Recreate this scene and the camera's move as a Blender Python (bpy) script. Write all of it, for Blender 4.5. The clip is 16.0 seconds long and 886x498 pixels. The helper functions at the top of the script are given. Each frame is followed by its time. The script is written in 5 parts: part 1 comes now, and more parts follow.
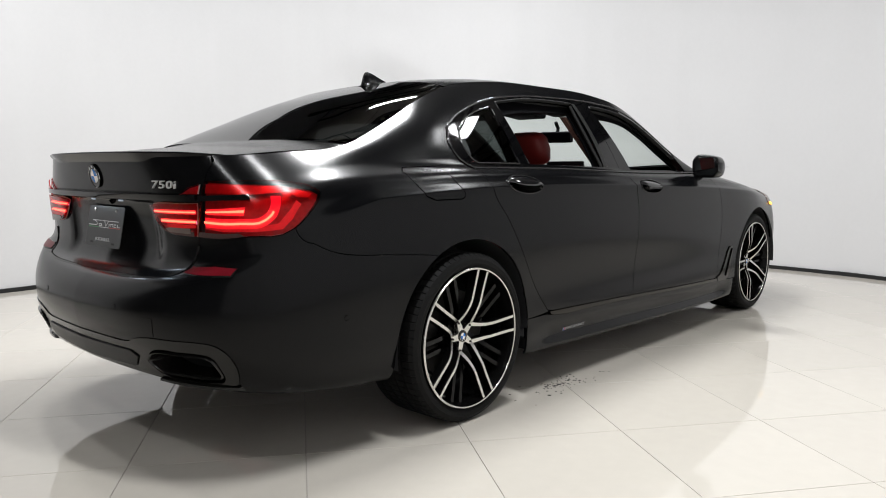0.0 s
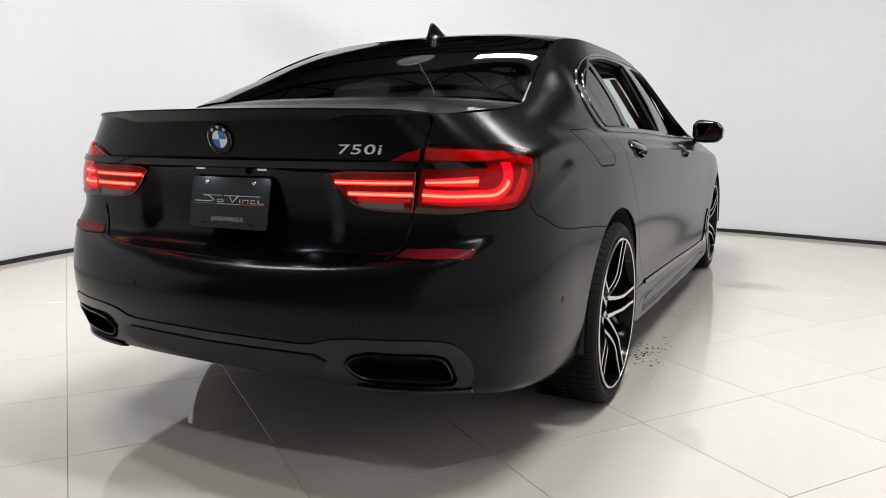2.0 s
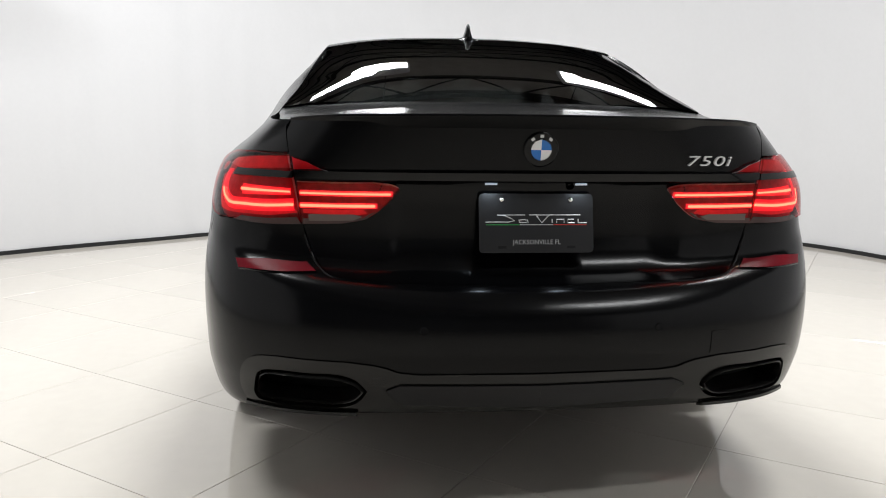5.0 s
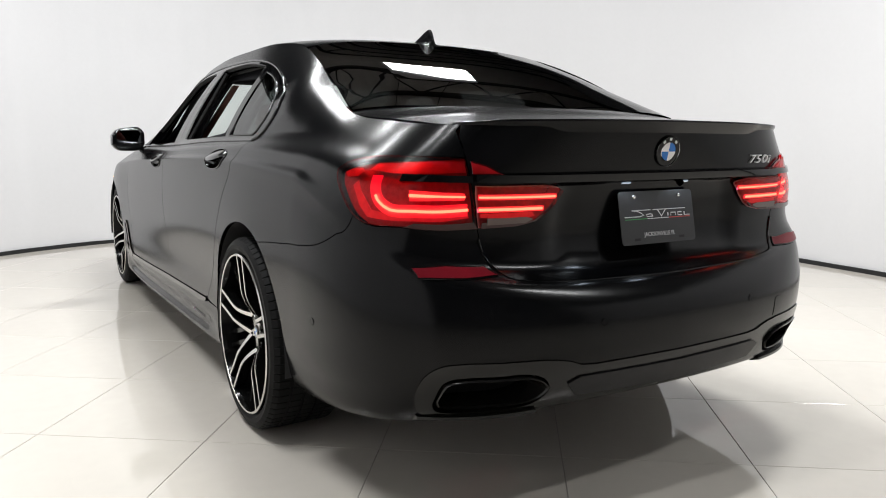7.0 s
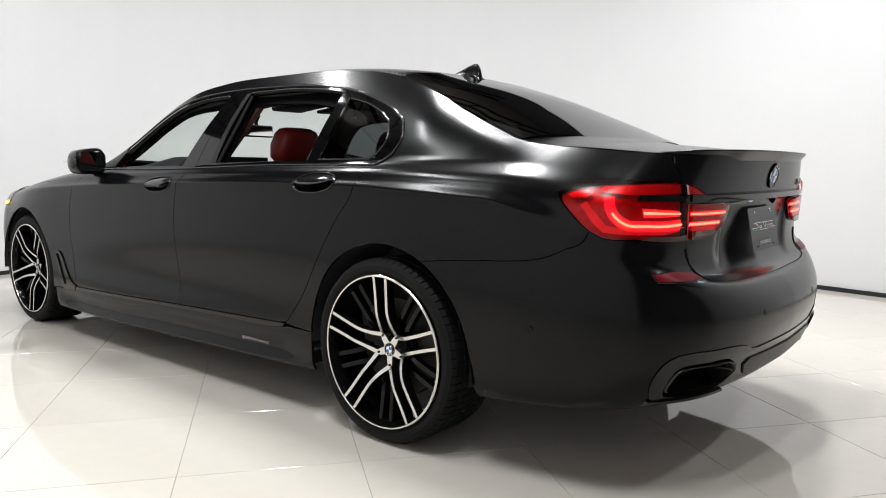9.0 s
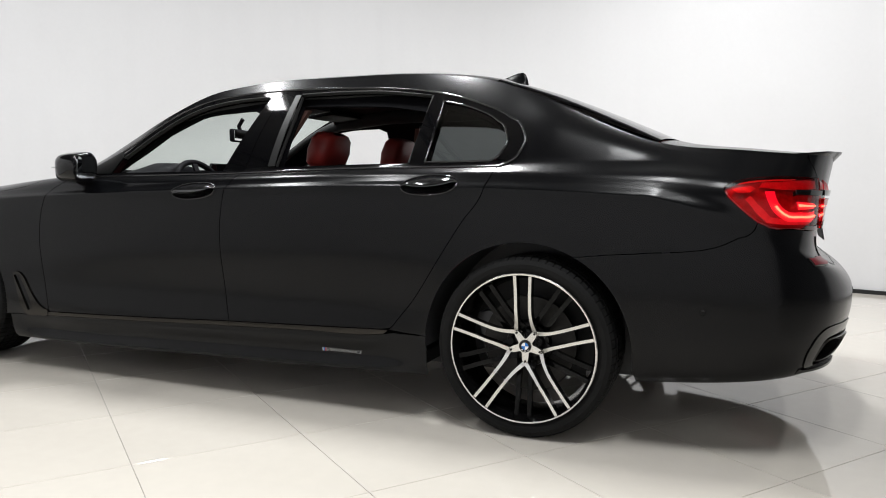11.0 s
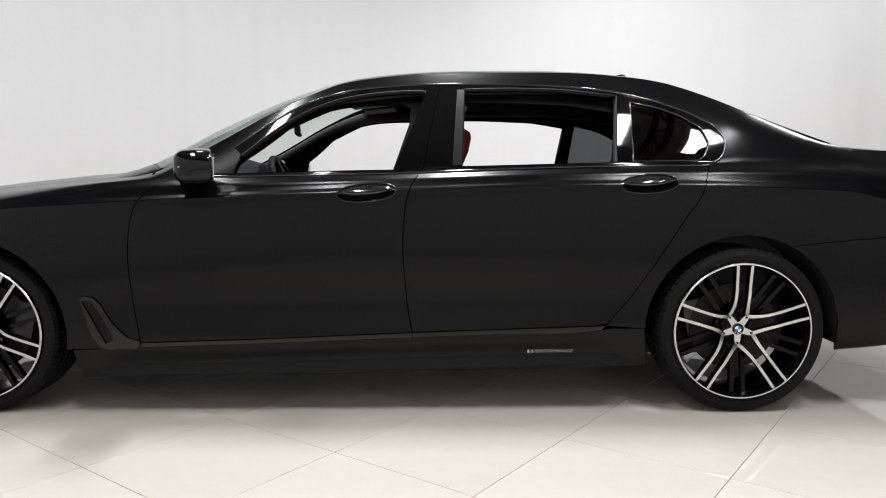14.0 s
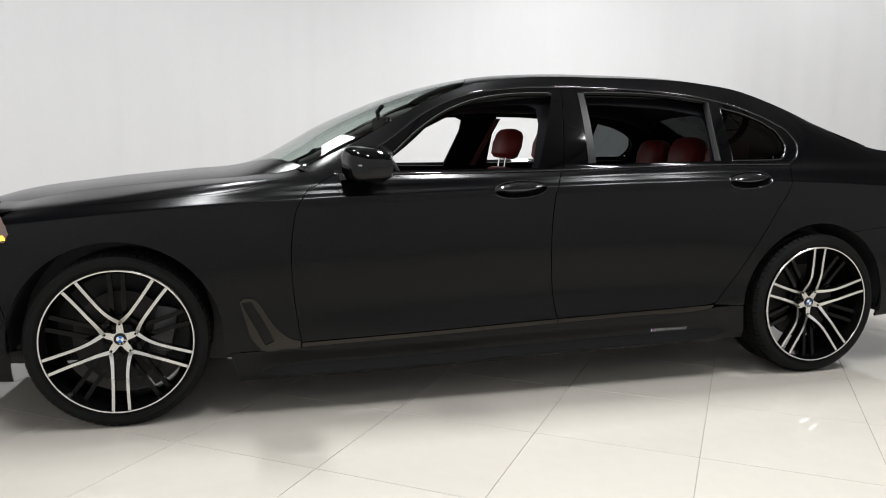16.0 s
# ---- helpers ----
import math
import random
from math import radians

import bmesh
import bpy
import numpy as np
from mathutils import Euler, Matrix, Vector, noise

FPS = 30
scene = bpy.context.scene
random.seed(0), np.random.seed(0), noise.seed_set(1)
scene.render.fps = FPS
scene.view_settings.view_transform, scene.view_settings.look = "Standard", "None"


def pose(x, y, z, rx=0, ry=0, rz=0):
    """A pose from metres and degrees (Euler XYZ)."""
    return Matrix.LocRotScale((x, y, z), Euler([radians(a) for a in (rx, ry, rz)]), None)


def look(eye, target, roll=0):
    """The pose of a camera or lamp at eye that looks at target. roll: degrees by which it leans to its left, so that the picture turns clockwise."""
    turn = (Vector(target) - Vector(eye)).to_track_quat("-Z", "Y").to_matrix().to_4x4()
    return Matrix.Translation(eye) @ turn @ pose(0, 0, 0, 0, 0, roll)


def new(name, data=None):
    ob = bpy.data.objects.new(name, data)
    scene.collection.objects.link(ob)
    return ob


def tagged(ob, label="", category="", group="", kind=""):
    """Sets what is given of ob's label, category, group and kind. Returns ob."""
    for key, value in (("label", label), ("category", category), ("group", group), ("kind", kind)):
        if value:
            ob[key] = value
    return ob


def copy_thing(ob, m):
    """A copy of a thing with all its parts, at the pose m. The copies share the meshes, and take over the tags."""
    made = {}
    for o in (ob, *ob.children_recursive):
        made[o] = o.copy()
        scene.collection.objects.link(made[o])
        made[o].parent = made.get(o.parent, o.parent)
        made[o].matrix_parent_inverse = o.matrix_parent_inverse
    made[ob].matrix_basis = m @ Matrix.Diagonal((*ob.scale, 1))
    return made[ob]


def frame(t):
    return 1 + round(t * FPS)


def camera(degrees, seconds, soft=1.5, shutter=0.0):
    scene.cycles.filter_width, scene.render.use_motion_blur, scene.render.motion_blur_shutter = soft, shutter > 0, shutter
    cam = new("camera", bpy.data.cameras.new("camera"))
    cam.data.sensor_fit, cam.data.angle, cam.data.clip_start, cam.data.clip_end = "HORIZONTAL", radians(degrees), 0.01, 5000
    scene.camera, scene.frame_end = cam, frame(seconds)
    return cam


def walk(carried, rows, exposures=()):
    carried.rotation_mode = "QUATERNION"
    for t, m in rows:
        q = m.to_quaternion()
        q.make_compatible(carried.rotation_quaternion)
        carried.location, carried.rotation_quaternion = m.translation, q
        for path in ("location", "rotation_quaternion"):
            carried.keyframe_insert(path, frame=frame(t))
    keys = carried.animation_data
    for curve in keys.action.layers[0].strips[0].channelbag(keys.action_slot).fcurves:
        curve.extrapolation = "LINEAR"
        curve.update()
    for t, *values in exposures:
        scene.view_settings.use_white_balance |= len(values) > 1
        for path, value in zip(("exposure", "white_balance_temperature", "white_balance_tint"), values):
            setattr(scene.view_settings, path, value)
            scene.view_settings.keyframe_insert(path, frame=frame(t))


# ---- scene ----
cam = camera(62.3, 16.0, soft=1.0)
PATH = [
    (0, (-2.233, -2.825, 1.037), (-0.764, -1.485, 0.814), -0.1),
    (0.5, (-2.33, -2.491, 1.018), (-0.784, -1.247, 0.763), -0.0),
    (1, (-2.439, -2.178, 1.037), (-0.855, -0.994, 0.74), 0.1),
    (1.5, (-2.612, -1.876, 1.043), (-0.93, -0.84, 0.731), -0.0),
    (2, (-2.739, -1.564, 1.023), (-0.97, -0.685, 0.711), 0.1),
    (2.5, (-2.844, -1.204, 1.034), (-1.012, -0.472, 0.71), 0.4),
    (3, (-2.94, -0.855, 1.028), (-1.025, -0.366, 0.718), 0.6),
    (3.5, (-2.979, -0.53, 1.024), (-1.027, -0.227, 0.712), 0.5),
    (4, (-2.972, -0.189, 1.036), (-1.001, -0.046, 0.728), 0.5),
    (4.2, (-2.967, -0.069, 1.036), (-0.994, 0.028, 0.725), 0.5),
    (6.3, (-2.754, 1.283, 1.034), (-0.94, 0.491, 0.751), 0.4),
    (6.5, (-2.718, 1.387, 1.03), (-0.928, 0.541, 0.742), 0.3),
    (7, (-2.56, 1.659, 1.033), (-0.868, 0.633, 0.741), 0.2),
    (7.5, (-2.416, 1.951, 1.038), (-0.816, 0.787, 0.753), 0.2),
    (8, (-2.268, 2.282, 1.045), (-0.797, 0.954, 0.773), 0.2),
    (8.5, (-2.052, 2.565, 1.049), (-0.679, 1.133, 0.794), 0.3),
    (8.7, (-1.98, 2.673, 1.042), (-0.644, 1.205, 0.8), 0.4),
    (10.8, (-0.903, 3.515, 0.988), (-0.095, 1.695, 0.8), 0.3),
    (11, (-0.78, 3.564, 0.973), (-0.007, 1.728, 0.79), 0.2),
    (11.5, (-0.449, 3.637, 0.977), (0.24, 1.769, 0.782), 0.2),
    (12, (-0.119, 3.722, 0.973), (0.477, 1.822, 0.783), 0.2),
    (12.5, (0.225, 3.803, 0.978), (0.615, 1.85, 0.786), -0.0),
    (13, (0.575, 3.819, 0.938), (0.862, 1.847, 0.773), -0.0),
    (13.5, (0.875, 3.854, 0.987), (1.088, 1.876, 0.79), -0.3),
    (14, (1.244, 3.935, 1.027), (1.244, 1.947, 0.807), -0.2),
    (14.5, (1.579, 3.897, 1.028), (1.427, 1.916, 0.799), -0.2),
    (15, (1.949, 3.908, 1.062), (1.687, 1.94, 0.82), -0.0),
    (15.5, (2.347, 3.96, 1.118), (1.89, 2.032, 0.848), 0.3),
    (16, (2.672, 3.939, 1.09), (2.181, 2.018, 0.826), 0.2),
]
# stops by which the clip's camera opens up on its way
EXPOSURES = [(0, -0.06), (2.0, 0.0), (4.0, 0.05), (6.5, 0.13), (8.5, 0.16), (11.0, 0.12), (13.0, 0.08), (16.0, 0.02)]
walk(cam, [(t, look(eye, aim, roll)) for t, eye, aim, roll in PATH], EXPOSURES)

# ---------------- light ----------------
world = bpy.data.worlds.new("hall_air")
world.use_nodes = True
scene.world = world
world.node_tree.nodes["Background"].inputs[0].default_value = (0.75, 0.78, 0.82, 1)
world.node_tree.nodes["Background"].inputs[1].default_value = 0.05

LAMP_Z = 4.2
# fixtures: x, y, turn about z (degrees), length, width, watts
FIXTURES = [
    (3.4, 0.75, 90, 1.3, 0.2, 62), (3.25, -2.2, 90, 1.2, 0.3, 42), (2.3, 2.3, 90, 1.2, 0.1, 58), (1.2, -0.1, 90, 1.1, 0.2, 190),
    (-0.5, 2.2, 90, 1.2, 0.12, 56), (-0.3, -1.9, 90, 1.2, 0.16, 112), (-3.2, -2.0, 90, 1.2, 0.2, 52), (-1.35, 2.3, 90, 1.2, 0.16, 44),
]


def area_lamp(x, y, turn, length, width, watts):
    data = bpy.data.lights.new("lamp_light", "AREA")
    data.shape, data.size, data.size_y = "RECTANGLE", length, width
    data.energy, data.color, data.spread = watts, (0.975, 0.99, 1.0), radians(172)
    ob = new("lamp_light", data)
    ob.matrix_world = pose(x, y, LAMP_Z, 0, 0, turn)
    return ob


# ---------------- materials ----------------
def mat(name, color, rough=0.5, metal=0.0, spec=0.5, coat=0.0, coat_rough=0.05, grain=0.0, scale=40.0, bump=0.0,
        rough_var=0.0, emit=None, power=0.0, sheen=0.0, alpha=1.0, transmit=0.0, vary=0.0):
    m = bpy.data.materials.new(name)
    m.use_nodes = True
    nt = m.node_tree
    b = nt.nodes["Principled BSDF"]
    b.inputs["Base Color"].default_value = (*color, 1)
    b.inputs["Roughness"].default_value = rough
    b.inputs["Metallic"].default_value = metal
    b.inputs["Specular IOR Level"].default_value = spec
    b.inputs["Coat Weight"].default_value = coat
    b.inputs["Coat Roughness"].default_value = coat_rough
    b.inputs["Sheen Weight"].default_value = sheen
    b.inputs["Alpha"].default_value = alpha
    b.inputs["Transmission Weight"].default_value = transmit
    if emit:
        b.inputs["Emission Color"].default_value = (*emit, 1)
        b.inputs["Emission Strength"].default_value = power
    if grain or bump or rough_var or vary:
        co = nt.nodes.new("ShaderNodeTexCoord")
        fine = nt.nodes.new("ShaderNodeTexNoise")
        fine.inputs["Scale"].default_value, fine.inputs["Detail"].default_value = scale, 6
        broad = nt.nodes.new("ShaderNodeTexNoise")
        broad.inputs["Scale"].default_value, broad.inputs["Detail"].default_value = scale * 0.06, 3
        for n in (fine, broad):
            nt.links.new(co.outputs["Object"], n.inputs["Vector"])
        both = nt.nodes.new("ShaderNodeMath")
        both.operation = "MULTIPLY_ADD"
        nt.links.new(fine.outputs["Fac"], both.inputs[0])
        both.inputs[1].default_value = 0.5
        half = nt.nodes.new("ShaderNodeMath")
        half.operation = "MULTIPLY"
        half.inputs[1].default_value = 0.5
        nt.links.new(broad.outputs["Fac"], half.inputs[0])
        nt.links.new(half.outputs[0], both.inputs[2])
        if grain or vary:
            info = nt.nodes.new("ShaderNodeObjectInfo")
            rng = nt.nodes.new("ShaderNodeMapRange")
            rng.inputs["From Min"].default_value, rng.inputs["From Max"].default_value = 0.3, 0.7
            rng.inputs["To Min"].default_value, rng.inputs["To Max"].default_value = 1 - grain, 1 + grain
            nt.links.new(both.outputs[0], rng.inputs["Value"])
            per = nt.nodes.new("ShaderNodeMath")
            per.operation = "MULTIPLY_ADD"
            per.inputs[1].default_value, per.inputs[2].default_value = 2 * vary, 1 - vary
            nt.links.new(info.outputs["Random"], per.inputs[0])
            prod = nt.nodes.new("ShaderNodeMath")
            prod.operation = "MULTIPLY"
            nt.links.new(rng.outputs[0], prod.inputs[0])
            nt.links.new(per.outputs[0], prod.inputs[1])
            mix = nt.nodes.new("ShaderNodeVectorMath")
            mix.operation = "SCALE"
            mix.inputs[0].default_value = color
            nt.links.new(prod.outputs[0], mix.inputs["Scale"])
            nt.links.new(mix.outputs[0], b.inputs["Base Color"])
        if rough_var:
            rr = nt.nodes.new("ShaderNodeMapRange")
            rr.inputs["From Min"].default_value, rr.inputs["From Max"].default_value = 0.3, 0.7
            rr.inputs["To Min"].default_value, rr.inputs["To Max"].default_value = max(rough - rough_var, 0), rough + rough_var
            nt.links.new(both.outputs[0], rr.inputs["Value"])
            nt.links.new(rr.outputs[0], b.inputs["Roughness"])
        if bump:
            bp = nt.nodes.new("ShaderNodeBump")
            bp.inputs["Strength"].default_value, bp.inputs["Distance"].default_value = bump, 0.002
            nt.links.new(fine.outputs["Fac"], bp.inputs["Height"])
            nt.links.new(bp.outputs[0], b.inputs["Normal"])
    return m


PAINT = mat("satin_black_paint", (0.0021, 0.0022, 0.0026), 0.19, spec=0.18, grain=0.04, scale=60)
GLOSS = mat("gloss_black_trim", (0.0022, 0.0022, 0.0025), 0.05, spec=0.3)
PIANO = mat("piano_black_lacquer", (0.006, 0.006, 0.0065), 0.09, spec=0.75)
SMOKED = mat("smoked_chrome", (0.034, 0.031, 0.027), 0.14, metal=0.9, grain=0.05, scale=200)
DARKGREY = mat("dark_grey_gloss", (0.006, 0.006, 0.0055), 0.2, spec=0.36, grain=0.05, scale=200)
RUBBER = mat("tyre_rubber", (0.007, 0.007, 0.007), 0.6, spec=0.1, grain=0.2, scale=120, bump=0.15)
SEAL = mat("black_seal_rubber", (0.012, 0.012, 0.012), 0.6, spec=0.25, grain=0.1, scale=200)
SAIL = mat("dull_black_plastic", (0.003, 0.003, 0.003), 0.3, spec=0.06, grain=0.1, scale=200)
PLASTIC = mat("black_plastic", (0.014, 0.014, 0.015), 0.5, grain=0.15, scale=200, bump=0.1)
POLISHED = mat("machined_alloy", (0.66, 0.65, 0.62), 0.24, metal=1.0, grain=0.05, scale=300, rough_var=0.05)
RIMBLACK = mat("gloss_black_alloy", (0.003, 0.003, 0.003), 0.14, spec=0.14, grain=0.05, scale=200)
DISC = mat("brake_steel", (0.03, 0.029, 0.028), 0.42, metal=1.0, grain=0.2, scale=120)
CALIPER = mat("caliper_grey", (0.06, 0.06, 0.062), 0.4, metal=0.7, grain=0.1, scale=120)
CHROME = mat("chrome", (0.75, 0.75, 0.75), 0.1, metal=1.0)
LEATHER = mat("red_leather", (0.20, 0.016, 0.013), 0.48, spec=0.45, grain=0.15, scale=160, bump=0.25)
TRIMDARK = mat("dark_cabin_trim", (0.004, 0.004, 0.005), 0.6, spec=0.06, grain=0.15, scale=160, bump=0.1)
HEADLINER = mat("black_headliner", (0.008, 0.008, 0.008), 0.85, sheen=0.05, grain=0.1, scale=200)
WOOD = mat("brown_door_trim", (0.09, 0.045, 0.035), 0.5, grain=0.2, scale=80)
BOWL = mat("red_lamp_bowl", (0.34, 0.12, 0.12), 0.35, metal=0.2, grain=0.5, scale=70, bump=0.6)
MIRRORED = mat("silvered_reflector", (0.62, 0.60, 0.60), 0.32, metal=0.35, grain=0.3, scale=45, bump=0.5)
GUIDE = mat("glowing_light_guide", (0.5, 0.3, 0.3), 0.35, emit=(1.0, 0.2, 0.5), power=0.85, grain=0.3, scale=50)
DIMGUIDE = mat("faint_light_guide", (0.4, 0.3, 0.3), 0.4, emit=(1.0, 0.28, 0.28), power=0.42, grain=0.4, scale=60)
GLOW = mat("lit_light_bar", (0.8, 0.7, 0.6), 0.3, emit=(1.0, 1.8, 0.5), power=12.0)
FOOT = mat("smoked_lens_foot", (0.055, 0.026, 0.024), 0.12, spec=0.45, grain=0.15, scale=90)
SMOKELENS = mat("smoked_clear_lens", (0.12, 0.085, 0.075), 0.08, spec=0.5)
REFLEX = mat("red_reflector", (0.13, 0.006, 0.012), 0.3, spec=0.08, grain=0.12, scale=400)
WHITE = mat("white_enamel", (0.8, 0.8, 0.8), 0.2)
BLUE = mat("blue_enamel", (0.02, 0.16, 0.52), 0.2)
GREEN = mat("green_print", (0.03, 0.25, 0.06), 0.4)
REDPRINT = mat("red_print", (0.5, 0.04, 0.03), 0.4)
SILVERPRINT = mat("silver_print", (0.6, 0.6, 0.6), 0.3, metal=0.5)
PLATE = mat("black_plate", (0.012, 0.012, 0.013), 0.4, grain=0.1, scale=200)
TILE = mat("cream_porcelain_tile", (0.500, 0.469, 0.420), 0.042, spec=0.5, grain=0.03, scale=14, vary=0.012)
GROUT = mat("grey_grout", (0.30, 0.285, 0.26), 0.8, grain=0.2, scale=120)
CLOTH = mat("white_curtain_cloth", (0.585, 0.58, 0.585), 0.9, spec=0.1, sheen=0.1, grain=0.015, scale=30)
BLACKCLOTH = mat("black_hem", (0.01, 0.01, 0.01), 0.9)
ROOFDECK = mat("grey_roof_deck", (0.38, 0.36, 0.34), 0.7, grain=0.2, scale=6)
STEEL = mat("dark_steel", (0.02, 0.02, 0.02), 0.6, grain=0.2, scale=40)
HALLWALL = mat("hall_wall", (0.24, 0.24, 0.25), 0.8, grain=0.1, scale=8)
LAMPBODY = mat("white_lamp_housing", (0.7, 0.7, 0.7), 0.4)

def glass_mat(name, tint, rough=0.0, f0=0.06):
    """Thin glass: what lies behind, tinted, under a clear reflection."""
    m = bpy.data.materials.new(name)
    m.use_nodes = True
    nt = m.node_tree
    nt.nodes.remove(nt.nodes["Principled BSDF"])
    see, gloss, mix, face, power, fr = [nt.nodes.new("ShaderNode" + k) for k in ("BsdfTransparent", "BsdfGlossy", "MixShader", "LayerWeight", "Math", "Math")]
    power.operation, power.inputs[1].default_value = "POWER", 5
    fr.operation, fr.inputs[1].default_value, fr.inputs[2].default_value = "MULTIPLY_ADD", 1 - f0, f0
    face.inputs["Blend"].default_value = 0.5
    nt.links.new(face.outputs["Facing"], power.inputs[0])
    nt.links.new(power.outputs[0], fr.inputs[0])
    see.inputs["Color"].default_value = (*tint, 1)
    gloss.inputs["Roughness"].default_value = rough
    nt.links.new(fr.outputs[0], mix.inputs[0])
    nt.links.new(see.outputs[0], mix.inputs[1])
    nt.links.new(gloss.outputs[0], mix.inputs[2])
    nt.links.new(mix.outputs[0], nt.nodes["Material Output"].inputs[0])
    return m


TINT = glass_mat("dark_tinted_glass", (0.022, 0.024, 0.024), 0.01)
SIDETINT = glass_mat("tinted_side_glass", (0.088, 0.098, 0.098), 0.0)
GLASS = glass_mat("clear_glass", (0.80, 0.86, 0.83))
LENS = glass_mat("red_lamp_lens", (0.82, 0.022, 0.042), 0.2, 0.02)
LENSDARK = glass_mat("dark_red_lens", (0.66, 0.022, 0.042), 0.2, 0.02)
# ---------------- mesh helpers ----------------


def obj(name, verts, faces, material, parent=None, label="", smooth=True, loop_normals=None):
    me = bpy.data.meshes.new(name)
    me.from_pydata([tuple(map(float, v)) for v in verts], [], [tuple(map(int, f)) for f in faces])
    if smooth:
        me.shade_smooth()
    if loop_normals is not None:
        me.normals_split_custom_set([tuple(map(float, n)) for n in loop_normals])
    me.materials.append(material)
    ob = new(name, me)
    ob.parent = parent
    if label:
        ob["label"] = label
    return ob


def part(name, bm, material, parent=None, label="", smooth=True, angle=40):
    bmesh.ops.recalc_face_normals(bm, faces=bm.faces)
    me = bpy.data.meshes.new(name)
    bm.to_mesh(me)
    bm.free()
    if smooth:
        me.shade_smooth()
        me.set_sharp_from_angle(angle=radians(angle))
    me.materials.append(material)
    ob = new(name, me)
    ob.parent = parent
    if label:
        ob["label"] = label
    return ob


def box(bm, size, m=Matrix(), bevel=0.0, seg=2):
    r = bmesh.ops.create_cube(bm, size=1, matrix=m @ Matrix.Diagonal((*size, 1)))
    if bevel:
        edges = list({e for v in r["verts"] for e in v.link_edges})
        bmesh.ops.bevel(bm, geom=edges, offset=bevel, segments=seg, affect="EDGES", profile=0.6)
    return r


def lathe(bm, profile, steps=64, m=Matrix()):
    """Turns (radius, height) pairs about z."""
    rings = []
    for r, h in profile:
        if r < 1e-6:
            rings.append([bm.verts.new(m @ Vector((0, 0, h)))])
        else:
            rings.append([bm.verts.new(m @ Vector((r * math.cos(a), r * math.sin(a), h))) for a in
                          (2 * math.pi * i / steps for i in range(steps))])
    for a, b in zip(rings, rings[1:]):
        for i in range(steps):
            j = (i + 1) % steps
            quad = [a[i % len(a)], a[j % len(a)], b[j % len(b)], b[i % len(b)]]
            quad = list(dict.fromkeys(quad))
            if len(quad) > 2:
                bm.faces.new(quad)


def tube(bm, pts, radius, seg=8, closed=False):
    """A round bar along points; radius may be a list."""
    n = len(pts)
    rad = radius if isinstance(radius, (list, tuple)) else [radius] * n
    rings = []
    for i, p in enumerate(pts):
        a, b = (pts[i - 1], pts[(i + 1) % n]) if closed else (pts[max(i - 1, 0)], pts[min(i + 1, n - 1)])
        d = (Vector(b) - Vector(a)).normalized()
        up = Vector((0, 0, 1)) if abs(d.z) < 0.9 else Vector((1, 0, 0))
        u = d.cross(up).normalized()
        w = u.cross(d)
        rings.append([bm.verts.new(Vector(p) + rad[i] * (math.cos(t) * u + math.sin(t) * w)) for t in
                      (2 * math.pi * k / seg for k in range(seg))])
    for i in range(n if closed else n - 1):
        a, b = rings[i], rings[(i + 1) % n]
        for k in range(seg):
            bm.faces.new([a[k], a[(k + 1) % seg], b[(k + 1) % seg], b[k]])
    if not closed:
        bm.faces.new(rings[0])
        bm.faces.new(rings[-1][::-1])


def loft(bm, rings, cap=True):
    vs = [[bm.verts.new(p) for p in r] for r in rings]
    n = len(vs[0])
    for a, b in zip(vs, vs[1:]):
        for i in range(n):
            bm.faces.new([a[i], a[(i + 1) % n], b[(i + 1) % n], b[i]])
    if cap:
        bm.faces.new(vs[0][::-1])
        bm.faces.new(vs[-1])


# ---------------- the car's surface ----------------
def spline(xs, ys):
    """A smooth curve through knots."""
    xs, ys = np.array(xs, float), np.array(ys, float)
    d = np.diff(ys) / np.diff(xs)
    h = np.diff(xs)
    m = np.empty_like(ys)
    m[1:-1] = (d[:-1] * h[1:] + d[1:] * h[:-1]) / (h[1:] + h[:-1])
    m[0], m[-1] = d[0], d[-1]

    def at(x):
        x = np.asarray(x, float)
        i = np.clip(np.searchsorted(xs, x) - 1, 0, len(xs) - 2)
        t = (x - xs[i]) / h[i]
        inside = ((2 * t**3 - 3 * t**2 + 1) * ys[i] + (t**3 - 2 * t**2 + t) * h[i] * m[i]
                  + (3 * t**2 - 2 * t**3) * ys[i + 1] + (t**3 - t**2) * h[i] * m[i + 1])
        return np.where(t < 0, ys[0] + m[0] * (x - xs[0]), np.where(t > 1, ys[-1] + m[-1] * (x - xs[-1]), inside))
    return at


REAR_S, FRONT_S = -0.45, 3.6
XS = [-0.45, 0, 0.5, 1.4, 2.5, 3.2, 3.6]
SIDE_Z = [
    [0.22, 0.22, 0.22, 0.22, 0.22, 0.22, 0.24],
    [0.255, 0.21, 0.193, 0.173, 0.156, 0.17, 0.2],
    [0.36, 0.357, 0.344, 0.317, 0.29, 0.307, 0.328],
    [0.48, 0.476, 0.468, 0.461, 0.454, 0.456, 0.447],
    [0.7, 0.714, 0.706, 0.689, 0.662, 0.635, 0.616],
    [0.875, 0.903, 0.914, 0.897, 0.856, 0.808, 0.765],
    [0.92, 0.942, 0.952, 0.933, 0.892, 0.851, 0.814],
    [0.978, 0.994, 0.994, 0.972, 0.932, 0.883, 0.844],
    [1.045, 1.048, 1.037, 1.014, 0.985, 0.917, 0.864],
]
